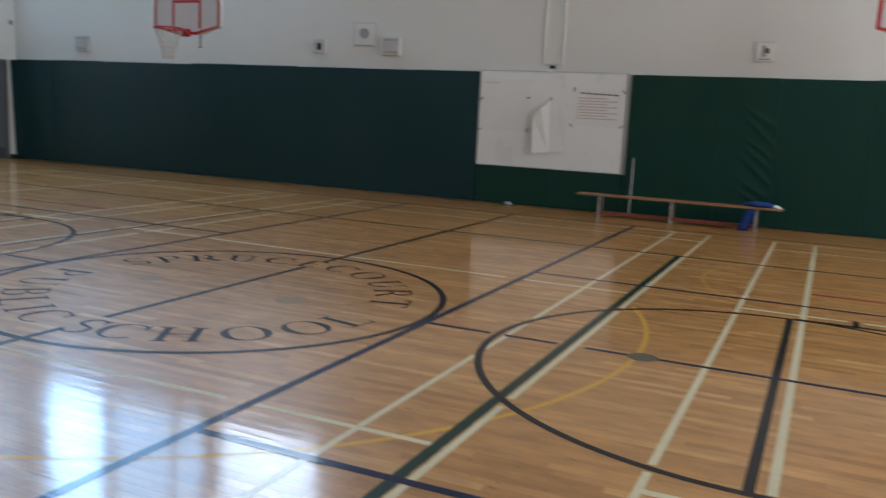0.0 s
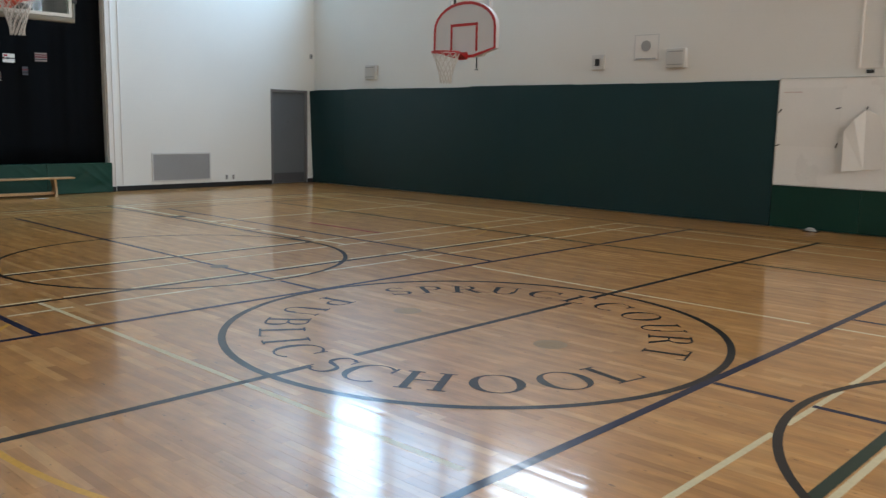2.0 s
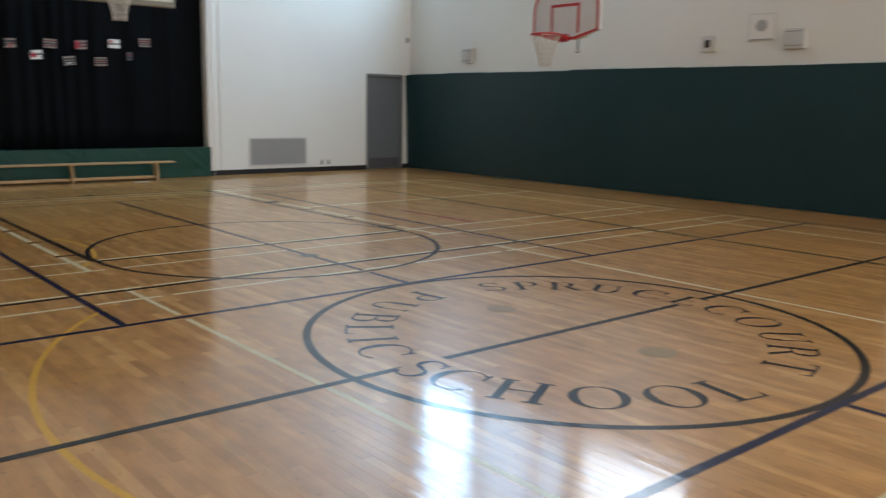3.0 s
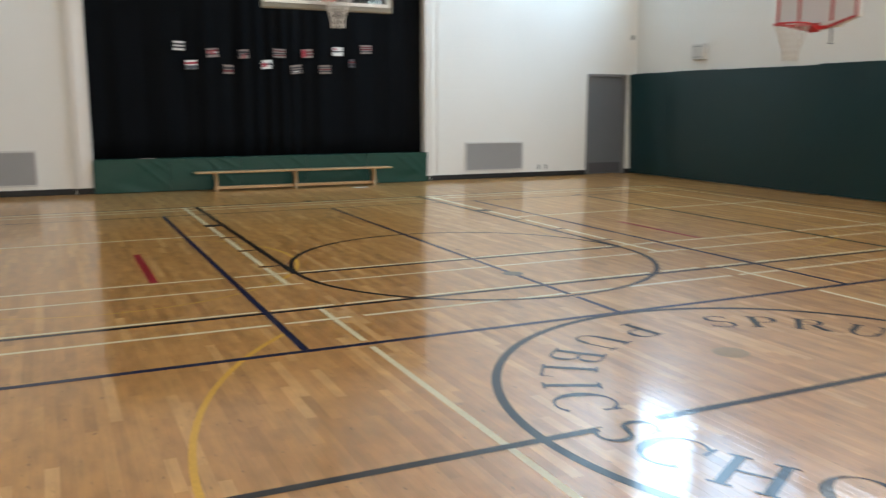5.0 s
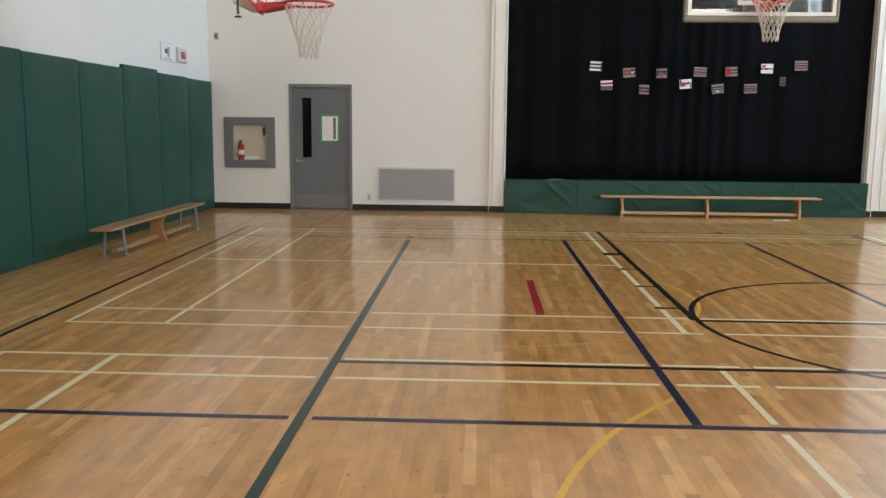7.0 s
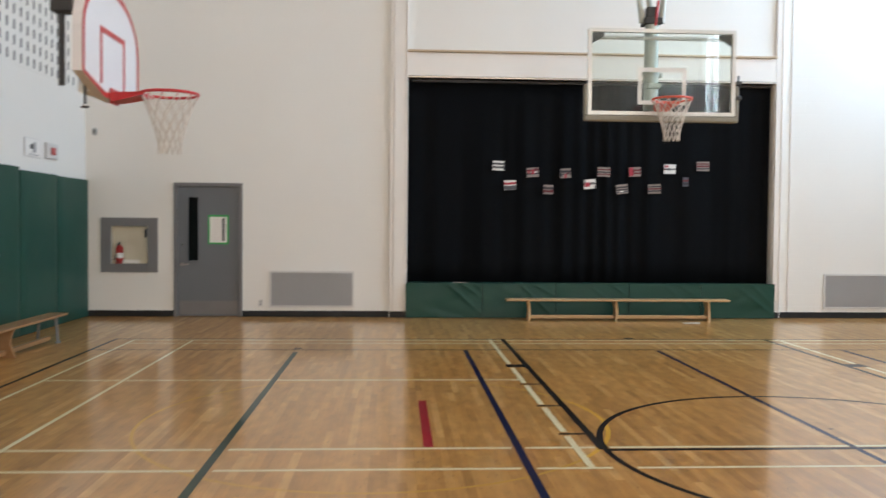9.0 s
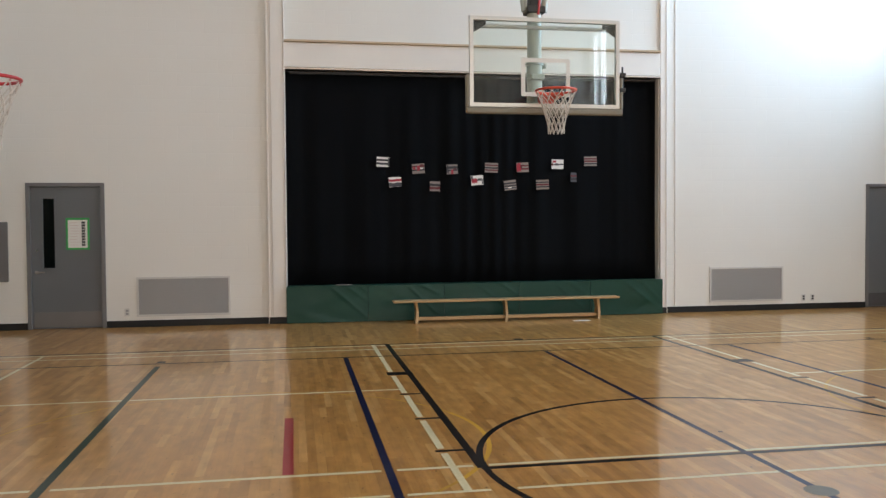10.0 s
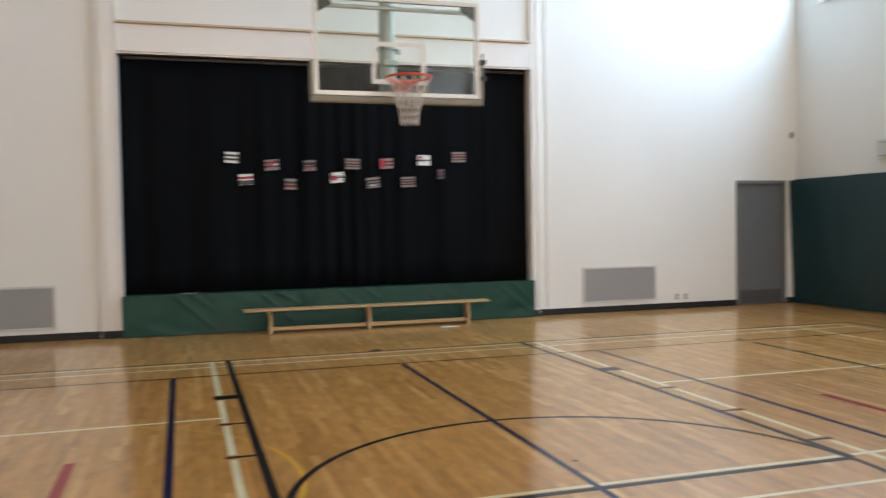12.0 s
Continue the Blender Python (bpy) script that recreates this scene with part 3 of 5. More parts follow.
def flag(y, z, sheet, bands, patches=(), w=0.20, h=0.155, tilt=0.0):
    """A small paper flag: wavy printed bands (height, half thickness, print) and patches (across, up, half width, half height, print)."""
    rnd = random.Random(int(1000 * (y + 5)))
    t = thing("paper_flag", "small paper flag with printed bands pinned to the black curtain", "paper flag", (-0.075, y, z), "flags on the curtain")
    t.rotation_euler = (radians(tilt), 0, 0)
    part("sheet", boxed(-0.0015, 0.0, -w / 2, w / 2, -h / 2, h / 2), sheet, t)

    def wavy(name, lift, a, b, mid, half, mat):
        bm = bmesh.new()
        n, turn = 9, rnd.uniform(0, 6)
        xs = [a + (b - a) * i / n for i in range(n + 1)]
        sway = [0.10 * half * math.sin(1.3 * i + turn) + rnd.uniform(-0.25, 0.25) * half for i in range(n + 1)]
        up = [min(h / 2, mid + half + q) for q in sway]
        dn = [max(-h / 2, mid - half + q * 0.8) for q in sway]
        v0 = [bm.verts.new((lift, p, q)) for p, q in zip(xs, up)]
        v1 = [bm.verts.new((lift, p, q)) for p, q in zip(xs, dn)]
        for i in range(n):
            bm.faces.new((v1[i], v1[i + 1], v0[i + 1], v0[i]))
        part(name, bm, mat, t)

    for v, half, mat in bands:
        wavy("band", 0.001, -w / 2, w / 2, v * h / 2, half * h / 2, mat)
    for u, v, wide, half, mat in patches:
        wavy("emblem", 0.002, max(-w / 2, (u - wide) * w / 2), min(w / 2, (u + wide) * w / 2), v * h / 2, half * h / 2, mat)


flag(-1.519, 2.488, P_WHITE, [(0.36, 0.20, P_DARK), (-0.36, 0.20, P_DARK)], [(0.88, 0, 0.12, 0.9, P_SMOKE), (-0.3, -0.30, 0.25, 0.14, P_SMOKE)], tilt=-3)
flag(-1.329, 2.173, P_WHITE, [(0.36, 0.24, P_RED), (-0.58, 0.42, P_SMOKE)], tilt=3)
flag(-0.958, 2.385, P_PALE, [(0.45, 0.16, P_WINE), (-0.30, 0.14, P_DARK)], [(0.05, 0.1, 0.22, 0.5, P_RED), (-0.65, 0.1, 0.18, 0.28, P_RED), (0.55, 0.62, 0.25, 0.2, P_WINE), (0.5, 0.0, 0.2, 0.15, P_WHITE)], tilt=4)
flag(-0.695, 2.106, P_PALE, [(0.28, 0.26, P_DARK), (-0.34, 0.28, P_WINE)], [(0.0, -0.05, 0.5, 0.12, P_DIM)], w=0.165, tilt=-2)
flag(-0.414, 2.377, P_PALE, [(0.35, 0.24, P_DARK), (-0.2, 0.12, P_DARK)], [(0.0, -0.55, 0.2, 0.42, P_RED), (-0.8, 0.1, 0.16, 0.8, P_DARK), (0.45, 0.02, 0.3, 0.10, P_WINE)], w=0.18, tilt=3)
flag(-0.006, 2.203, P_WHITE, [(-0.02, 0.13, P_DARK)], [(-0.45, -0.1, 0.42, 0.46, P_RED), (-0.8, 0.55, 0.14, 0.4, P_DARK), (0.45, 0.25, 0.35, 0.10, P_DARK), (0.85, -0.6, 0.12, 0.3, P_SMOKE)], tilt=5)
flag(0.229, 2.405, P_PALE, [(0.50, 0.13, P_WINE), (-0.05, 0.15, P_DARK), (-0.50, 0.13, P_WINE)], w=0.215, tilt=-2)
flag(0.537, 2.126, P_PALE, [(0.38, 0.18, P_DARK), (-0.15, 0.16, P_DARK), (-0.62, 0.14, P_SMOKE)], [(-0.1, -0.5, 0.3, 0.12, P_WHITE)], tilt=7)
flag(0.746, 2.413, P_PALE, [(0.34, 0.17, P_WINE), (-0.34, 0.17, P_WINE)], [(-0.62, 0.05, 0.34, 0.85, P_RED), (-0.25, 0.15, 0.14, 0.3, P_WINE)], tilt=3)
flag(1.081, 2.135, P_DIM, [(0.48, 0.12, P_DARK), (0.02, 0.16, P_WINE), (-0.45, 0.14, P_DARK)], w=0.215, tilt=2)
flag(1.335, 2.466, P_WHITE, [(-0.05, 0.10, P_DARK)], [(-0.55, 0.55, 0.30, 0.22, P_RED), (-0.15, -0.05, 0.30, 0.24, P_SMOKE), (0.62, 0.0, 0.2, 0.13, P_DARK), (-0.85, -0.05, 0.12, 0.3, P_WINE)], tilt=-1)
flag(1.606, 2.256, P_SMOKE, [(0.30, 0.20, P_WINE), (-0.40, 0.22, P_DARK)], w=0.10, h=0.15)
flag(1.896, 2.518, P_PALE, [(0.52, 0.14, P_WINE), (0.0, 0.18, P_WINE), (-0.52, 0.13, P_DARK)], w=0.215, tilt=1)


# ---- doors ----
def door(i, y0, y1, label, glazed):
    t = thing("door_%d" % i, label, "door", (0, (y0 + y1) / 2, 0), kind="structure")
    w, h, f = (y1 - y0) / 2, DOOR_H, 0.055
    bm = bmesh.new()
    box(bm, -0.16, 0.02, -w, -w + f, 0, h, 0.004)
    box(bm, -0.16, 0.02, w - f, w, 0, h, 0.004)
    box(bm, -0.16, 0.02, -w + f, w - f, h - f, h, 0.004)
    part("door_frame", bm, FRAME_GREY, t)
    part("closing_panel", boxed(-0.30, -0.29, -w, w, 0, h), VENT_DARK, t)
    leaf = bmesh.new()
    a, b, x0, x1 = -w + f + 0.004, w - f - 0.004, -0.075, -0.03
    if glazed:
        g0, g1, h0, h1 = a + 0.16, a + 0.32, 0.90, 1.92
        for q in ((a, g0, 0.008, h - f - 0.004), (g1, b, 0.008, h - f - 0.004), (g0, g1, 0.008, h0), (g0, g1, h1, h - f - 0.004)):
            box(leaf, x0, x1, *q)
    else:
        box(leaf, x0, x1, a, b, 0.008, h - f - 0.004, 0.003)
    lf = part("door_leaf", leaf, DOOR_GREY, t)
    kick = bmesh.new()
    box(kick, x1 + 0.001, x1 + 0.004, a + 0.02, b - 0.02, 0.03, 0.25)
    part("kick_plate", kick, KICK if glazed else KICK_DARK, lf, "scuffed steel kick plate")
    if glazed:
        part("glass_pane", boxed(-0.056, -0.050, g0, g1, h0, h1), glass("dark_pane", (0.08, 0.085, 0.09)), lf, "narrow dark glass pane")
        fr = bmesh.new()
        for q in ((g0 - 0.018, g0, h0 - 0.018, h1 + 0.018), (g1, g1 + 0.018, h0 - 0.018, h1 + 0.018), (g0, g1, h0 - 0.018, h0), (g0, g1, h1, h1 + 0.018)):
            box(fr, x1, x1 + 0.008, *q, 0.002)
        part("glazing_bead", fr, DOOR_GREY, lf)
        hd = bmesh.new()
        rod(hd, (x1, a + 0.065, 0.84), (x1 + 0.055, a + 0.065, 0.84), 0.012)
        box(hd, x1 + 0.04, x1 + 0.058, a + 0.055, a + 0.18, 0.83, 0.85, 0.005)
        rod(hd, (x1, a + 0.065, 0.84), (x1 + 0.008, a + 0.065, 0.84), 0.028)
        part("lever_handle", hd, STEEL, lf, "steel lever handle")
        part("lock_cylinder", rodded((x1, a + 0.075, 1.16), (x1 + 0.018, a + 0.075, 1.16), 0.020), CHROME, lf, "round chrome lock")
        for z in (0.3, 1.05, 1.85):
            part("hinge", rodded((-0.022, b + 0.004, z - 0.05), (-0.022, b + 0.004, z + 0.05), 0.008), STEEL, t)
    else:
        part("lock_cylinder", rodded((x1, a + 0.42, 1.42), (x1 + 0.015, a + 0.42, 1.42), 0.012), CHROME, lf, "small door viewer")
    return t


door(1, *DOOR_L, "closed grey steel door with a narrow dark window", True)
door(2, *DOOR_R, "closed plain grey steel door in the corner", False)


def door_notice():
    t = thing("notice", "white printed notice with a green border taped to the grey door", "notice", (-0.027, -6.05, 1.40))
    part("border", boxed(0.0, 0.0015, -0.165, 0.165, -0.235, 0.235), SIGN_GREEN, t, "green card border")
    part("sheet", boxed(0.0016, 0.003, -0.135, 0.135, -0.205, 0.205), PAPER, t)
    rnd = random.Random(3)
    for k in range(9):
        z = 0.165 - k * 0.041
        part("picture", boxed(0.0032, 0.0042, 0.055, 0.105, z - 0.016, z + 0.016), INK, t)
        part("text_line", boxed(0.0032, 0.0042, -0.11, 0.02 + rnd.uniform(-0.03, 0.02), z - 0.003, z + 0.003), PINK_INK, t)


door_notice()


# ---- fire cabinet ----
def fire_cabinet():
    t = thing("fire_cabinet", "grey framed fire extinguisher cabinet set into the wall", "fire cabinet", (0, -7.445, 1.145))
    fr = bmesh.new()
    W2, H2, w2, h2 = 0.445, 0.435, 0.285, 0.300
    for q in ((-W2, -w2, -H2, H2), (w2, W2, -H2, H2), (-w2, w2, -H2, -h2), (-w2, w2, h2, H2)):
        box(fr, 0.001, 0.022, *q)
    part("frame", fr, FRAME_GREY, t)
    inner = bmesh.new()
    for q in ((-0.12, 0.0, -0.35, -0.285, -0.34, 0.34), (-0.12, 0.0, 0.285, 0.35, -0.34, 0.34), (-0.12, 0.0, -0.285, 0.285, -0.34, -0.30), (-0.12, 0.0, -0.285, 0.285, 0.30, 0.34), (-0.14, -0.12, -0.35, 0.35, -0.34, 0.34)):
        box(inner, *q)
    part("box", inner, CAB_INSIDE, t)
    part("glass_pane", boxed(0.008, 0.012, -0.285, 0.285, -0.30, 0.30), PANE, t).visible_shadow = False
    part("latch", boxed(0.012, 0.03, 0.24, 0.28, 0.12, 0.26, 0.004), DARK, t, "dark latch box")
    part("label_card", boxed(0.0125, 0.0135, -0.10, 0.16, -0.29, -0.235), PAPER, t)
    e = thing("fire_extinguisher", "red fire extinguisher standing in the wall cabinet", "extinguisher", (-0.06, -7.62, 0.846))
    c = bmesh.new()
    rod(c, (0, 0, 0), (0, 0, 0.25), 0.058, seg=20)
    rod(c, (0, 0, 0.25), (0, 0, 0.30), 0.058, 0.02, seg=20)
    part("cylinder", c, EXT_RED, e, smooth=False)
    part("valve", boxed(-0.02, 0.045, -0.012, 0.012, 0.30, 0.345, 0.004), DARK, e)
    part("hose", rodded((0.0, -0.03, 0.31), (0.0, -0.075, 0.06), 0.011), DARK, e)
    part("label_band", rodded((0, 0, 0.09), (0, 0, 0.17), 0.0588, seg=20), PAPER, e)


fire_cabinet()


# ---- vents, outlets, small wall fittings ----
def vent(y0, y1, z0, z1):
    t = thing("wall_vent", "grey perforated air return grille low on the white wall", "vent", (0, (y0 + y1) / 2, (z0 + z1) / 2), "return grilles")
    w, h, f = (y1 - y0) / 2, (z1 - z0) / 2, 0.03
    fr = bmesh.new()
    for q in ((-w, -w + f, -h, h), (w - f, w, -h, h), (-w + f, w - f, -h, -h + f), (-w + f, w - f, h - f, h)):
        box(fr, 0.001, 0.018, *q)
    part("frame", fr, PALE, t)
    part("backing", boxed(0.0012, 0.005, -w + f, w - f, -h + f, h - f), VENT, t)
    n = int((2 * h - 2 * f) / 0.022)
    for k in range(n):
        z = -h + f + (k + 0.5) * (2 * h - 2 * f) / n
        part("slat", boxed(0.006, 0.013, -w + f, w - f, z - 0.0075, z + 0.0075), VENT, t)


vent(-5.23, -3.87, 0.155, 0.745)
vent(3.96, 5.31, 0.155, 0.745)


def outlet(y, z, mat):
    t = thing("wall_outlet", "small electrical outlet plate low on the wall", "outlet", (0, y, z), "outlets")
    part("plate", boxed(0.001, 0.008, -0.036, 0.036, -0.058, 0.058, 0.003), PALE, t)
    for dz in (-0.022, 0.022):
        part("socket", boxed(0.008, 0.010, -0.018, 0.018, dz - 0.015, dz + 0.015, 0.003), mat, t)


outlet(-5.37, 0.225, GREY)
outlet(5.70, 0.20, DARK)
outlet(5.87, 0.20, DARK)


def sensor(y, side):
    t = thing("wall_sensor", "small beige sensor box high near the corner", "sensor", (0, y, 2.94), "corner sensors")
    part("housing", boxed(0.001, 0.03, -0.035, 0.035, -0.055, 0.055, 0.005), GREY, t)
    part("lens", boxed(0.03, 0.034, -0.016, 0.016, -0.02, 0.02, 0.003), DARK, t)


sensor(8.02, 1)
sensor(-7.98, -1)


def wall_box(name, label, cat, x0, x1, z0, z1, y, inward, inset, lens, depth=0.05):
    """A framed box or plate on a side wall, with a dark middle."""
    t = thing(name, label, cat, ((x0 + x1) / 2, y, (z0 + z1) / 2))
    w, h = (x1 - x0) / 2, (z1 - z0) / 2

    def q(name_, a, b, d0, d1, c, d, mat, lab="", bev=0.0):
        lo, hi = sorted((inward * d0, inward * d1))
        return part(name_, boxed(a, b, lo, hi, c, d, bev), mat, t, lab)
    q("housing", -w, w, 0.001, depth, -h, h, PALE, bev=0.006)
    q("inset", -w * inset, w * inset, depth, depth + 0.004, -h * inset, h * inset, PAPER if lens == "sign" else CREAM if lens == "round" else PALE)
    if lens == "round":
        bm = bmesh.new()
        rod(bm, (0, inward * depth, 0.02), (0, inward * (depth + 0.02), 0.02), w * 0.38, seg=20)
        part("speaker_cone", bm, VENT, t)
        part("lower_bar", boxed(-w * 0.8, w * 0.8, min(inward * depth, inward * (depth + 0.01)), max(inward * depth, inward * (depth + 0.01)), -h * 0.92, -h * 0.84), VENT, t)
    elif lens == "grille":
        for k in range(7):
            z = -h * inset + (k + 0.5) * 2 * h * inset / 7
            q("bar", -w * inset, w * inset, depth + 0.004, depth + 0.012, z - 0.008, z + 0.008, GREY if k in (0, 6) else PALE)
        q("lamp_lens", -w * 0.1, w * 0.55, depth + 0.002, depth + 0.0035, -h * 0.5, h * 0.3, GREY)
    elif lens == "dark":
        q("lens", -w * 0.36, w * 0.36, depth + 0.004, depth + 0.02, -h * 0.5, h * 0.45, EXT_RED if inward > 0 else DARK, bev=0.004)
    elif lens == "sign":
        q("figure", -w * 0.32, w * 0.05, depth + 0.004, depth + 0.007, -h * 0.5, h * 0.6, VENT)
        q("figure", w * 0.0, w * 0.4, depth + 0.0045, depth + 0.0075, -h * 0.15, h * 0.35, VENT_DARK)
        q("figure", -w * 0.6, w * 0.55, depth + 0.004, depth + 0.007, -h * 0.78, -h * 0.66, VENT)
    return t


wall_box("wall_speaker", "pale square wall speaker with a grey grille", "speaker", 1.88, 2.22, 2.38, 2.68, HALF, -1, 0.8, "grille", 0.08)
wall_box("alarm_strobe", "small pale fire alarm strobe with a dark lens", "alarm", 7.78, 8.02, 2.41, 2.66, HALF, -1, 0.8, "dark", 0.05)
wall_box("wall_speaker", "large white flush wall plate with a round speaker", "speaker", 8.58, 9.04, 2.54, 2.96, HALF, -1, 0.9, "round", 0.015)
wall_box("wall_speaker", "pale boxed wall light with a grey grille", "wall light", 9.22, 9.55, 2.40, 2.70, HALF, -1, 0.8, "grille", 0.10)
wall_box("wall_sign", "white pictogram sign in a thin frame", "sign", 15.34, 15.62, 2.40, 2.69, HALF, -1, 0.88, "sign", 0.02)
wall_box("wall_sign", "white notice with dark figures above the green padding", "sign", 1.70, 2.23, 2.38, 2.64, -HALF, 1, 0.9, "sign", 0.012)
wall_box("alarm_strobe", "small pale fire alarm strobe with a red lens", "alarm", 1.18, 1.58, 2.40, 2.62, -HALF, 1, 0.85, "dark", 0.04)


def cable_channel():
    t = thing("cable_channel", "pair of white painted cable channels running up the wall", "conduit", (12.3, HALF, 2.3))
    for x in (-0.155, 0.155):
        part("channel", boxed(x - 0.018, x + 0.018, -0.022, -0.001, 0.03, HIGH - 2.3, 0.004), CREAM, t)
    part("crossbar", boxed(-0.17, 0.17, -0.018, -0.001, 0.005, 0.03), CREAM, t)
    part("junction", boxed(-0.045, 0.045, -0.03, -0.001, -0.06, -0.015, 0.004), DARK, t, "small dark socket")


cable_channel()


# ---- whiteboard with papers ----
def whiteboard():
    x0, x1, z0, z1, y = 11.09, 13.53, 0.645, 2.185, HALF - 0.062
    t = thing("whiteboard", "large whiteboard with a thin silver frame above low green pads", "whiteboard", ((x0 + x1) / 2, HALF, z0))
    c = (x0 + x1) / 2
    part("face", boxed(x0 - c, x1 - c, -0.055, -0.001, 0, z1 - z0, 0.004), WHITEBOARD, t)
    fr = bmesh.new()
    for q in ((x0 - c - 0.012, x0 - c, 0, z1 - z0), (x1 - c, x1 - c + 0.012, 0, z1 - z0), (x0 - c, x1 - c, -0.012, 0.0), (x0 - c, x1 - c, z1 - z0, z1 - z0 + 0.010)):
        box(fr, q[0], q[1], -0.064, -0.002, q[2], q[3])
    part("frame", fr, ALU, t)
    yb = HALF - 0.056

    def sheet(label, sx0, sx1, sz0, sz1, bars):
        s = thing("paper_sheet", label, "paper", ((sx0 + sx1) / 2, yb, (sz0 + sz1) / 2), "papers on the whiteboard")
        w, h = (sx1 - sx0) / 2, (sz1 - sz0) / 2
        bm = boxed(-w, w, -0.004, -0.001, -h, h)
        part("sheet", bm, CHART, s)
        for k, (bx0, bx1, bz, th, mat) in enumerate(bars):
            part("text_line", boxed(bx0 - (sx0 + sx1) / 2, bx1 - (sx0 + sx1) / 2, -0.0065, -0.0050, bz - (sz0 + sz1) / 2 - th, bz - (sz0 + sz1) / 2 + th), mat, s)
        return s
    sheet("blank white chart paper sheet pinned flat", 11.11, 11.97, 1.21, 2.05, [(11.16, 11.42, 1.99, 0.006, PINK_INK)])
    sheet("white chart paper with a dark heading and faint lines", 12.70, 13.50, 1.36, 1.93,
          [(12.80 + 0.105 * k, 12.885 + 0.105 * k, 1.868 - 0.004 * k, 0.011, VENT_DARK) for k in range(6)] + [(12.77, 13.25 + 0.15 * (k % 2), 1.79 - 0.045 * k, 0.009, PINK_INK) for k in range(8)])

    f = thing("folded_paper", "tall white paper sheet folded and curling off the board", "paper", (12.32, yb, 0.88))
    bm = bmesh.new()
    outline = [(-0.24, 0.0), (0.02, 0.03), (0.25, 0.05), (0.25, 0.55), (0.16, 0.78), (0.0, 0.86), (-0.13, 0.72), (-0.25, 0.56)]
    va = [bm.verts.new((x, -0.006 - (0.10 if x < -0.1 else 0.03 if x < 0.1 else 0.012), z)) for x, z in outline]
    bm.faces.new((va[0], va[1], va[5], va[6], va[7]))
    bm.faces.new((va[1], va[2], va[3], va[4], va[5]))
    thicken(part("sheet", bm, PAPER, f), 0.0015)

    for x, z, a in ((11.12, 1.72, 50), (11.11, 1.22, 20), (11.94, 1.76, 10), (11.95, 1.24, 70), (12.32, 1.75, 80), (12.70, 1.92, 80), (12.68, 1.36, -45), (13.50, 1.90, -45), (13.49, 1.37, 50), (13.60, 1.98, 0)):
        m = thing("magnet", "small black bar magnet holding paper", "magnet", (x, yb - 0.004, z), "magnets on the whiteboard")
        m.rotation_euler = (0, radians(-a), 0)
        part("bar", boxed(-0.036 if a % 90 else -0.018, 0.036 if a % 90 else 0.018, -0.010, 0.0, -0.008, 0.008, 0.003), DARK, m)


whiteboard()


# ---- benches ----
def bench(at, turn, length, label, metal, rail, plank=WOOD):
    """A long low gym bench: plank seat with rounded ends, curved end legs, a middle leg and a rail near the floor."""
    t = thing("gym_bench", label, "bench", at)
    t.rotation_euler = (0, 0, radians(turn))
    L = length / 2
    part("seat", boxed(-L, L, -0.125, 0.125, 0.315, 0.345, 0.010), plank, t, "varnished pine plank")
    for x in (-L + 0.35, -0.05, L - 0.35):
        if metal == "all" or (metal == "ends" and abs(x) > 0.2):
            bm = bmesh.new()
            for y in (-0.10, 0.10):
                rod(bm, (x, y, 0.315), (x, y * 1.25, 0.02), 0.016)
                rod(bm, (x, y * 1.25, 0.0), (x, y * 1.25, 0.025), 0.028)
            rod(bm, (x, -0.10, 0.30), (x, 0.10, 0.30), 0.014)
            part("leg", bm, STEEL if metal == "all" else TUBE, t, "metal tube leg with rubber feet")
        else:
            bm = bmesh.new()
            prof = [(0.11, 0.315), (0.085, 0.25), (0.075, 0.17), (0.095, 0.09), (0.125, 0.0)]
            fl = [[bm.verts.new((x + dx + 0.02 * math.sin(z * 11), s * y, z)) for y, z in prof] for dx in (-0.018, 0.018) for s in (-1, 1)]
            for k in range(4):
                bm.faces.new((fl[0][k], fl[0][k + 1], fl[1][k + 1], fl[1][k]))
                bm.faces.new((fl[2][k], fl[2][k + 1], fl[3][k + 1], fl[3][k]))
                bm.faces.new((fl[0][k], fl[0][k + 1], fl[2][k + 1], fl[2][k]))
                bm.faces.new((fl[1][k], fl[1][k + 1], fl[3][k + 1], fl[3][k]))
            bm.faces.new((fl[0][0], fl[1][0], fl[3][0], fl[2][0]))
            bm.faces.new((fl[0][4], fl[1][4], fl[3][4], fl[2][4]))
            part("leg", bm, plank, t, "shaped wooden leg")
    part("rail", boxed(-L + 0.33, L - 0.33, -0.03, 0.03, 0.035, 0.085, 0.006), rail, t)
    return t


bench((0.42, 0.36, 0), 90, 3.60, "long low pine gym bench before the green stage pads", "none", WOOD)
bench((14.5, 7.60, 0), 0, 2.96, "low gym bench with silver legs and a red rail", "all", WOOD_RED, WOOD_DARK)
bench((4.22, -7.52, 0), 0, 3.12, "low wooden gym bench against the green pads", "ends", WOOD_DARK, WOOD_DARK)


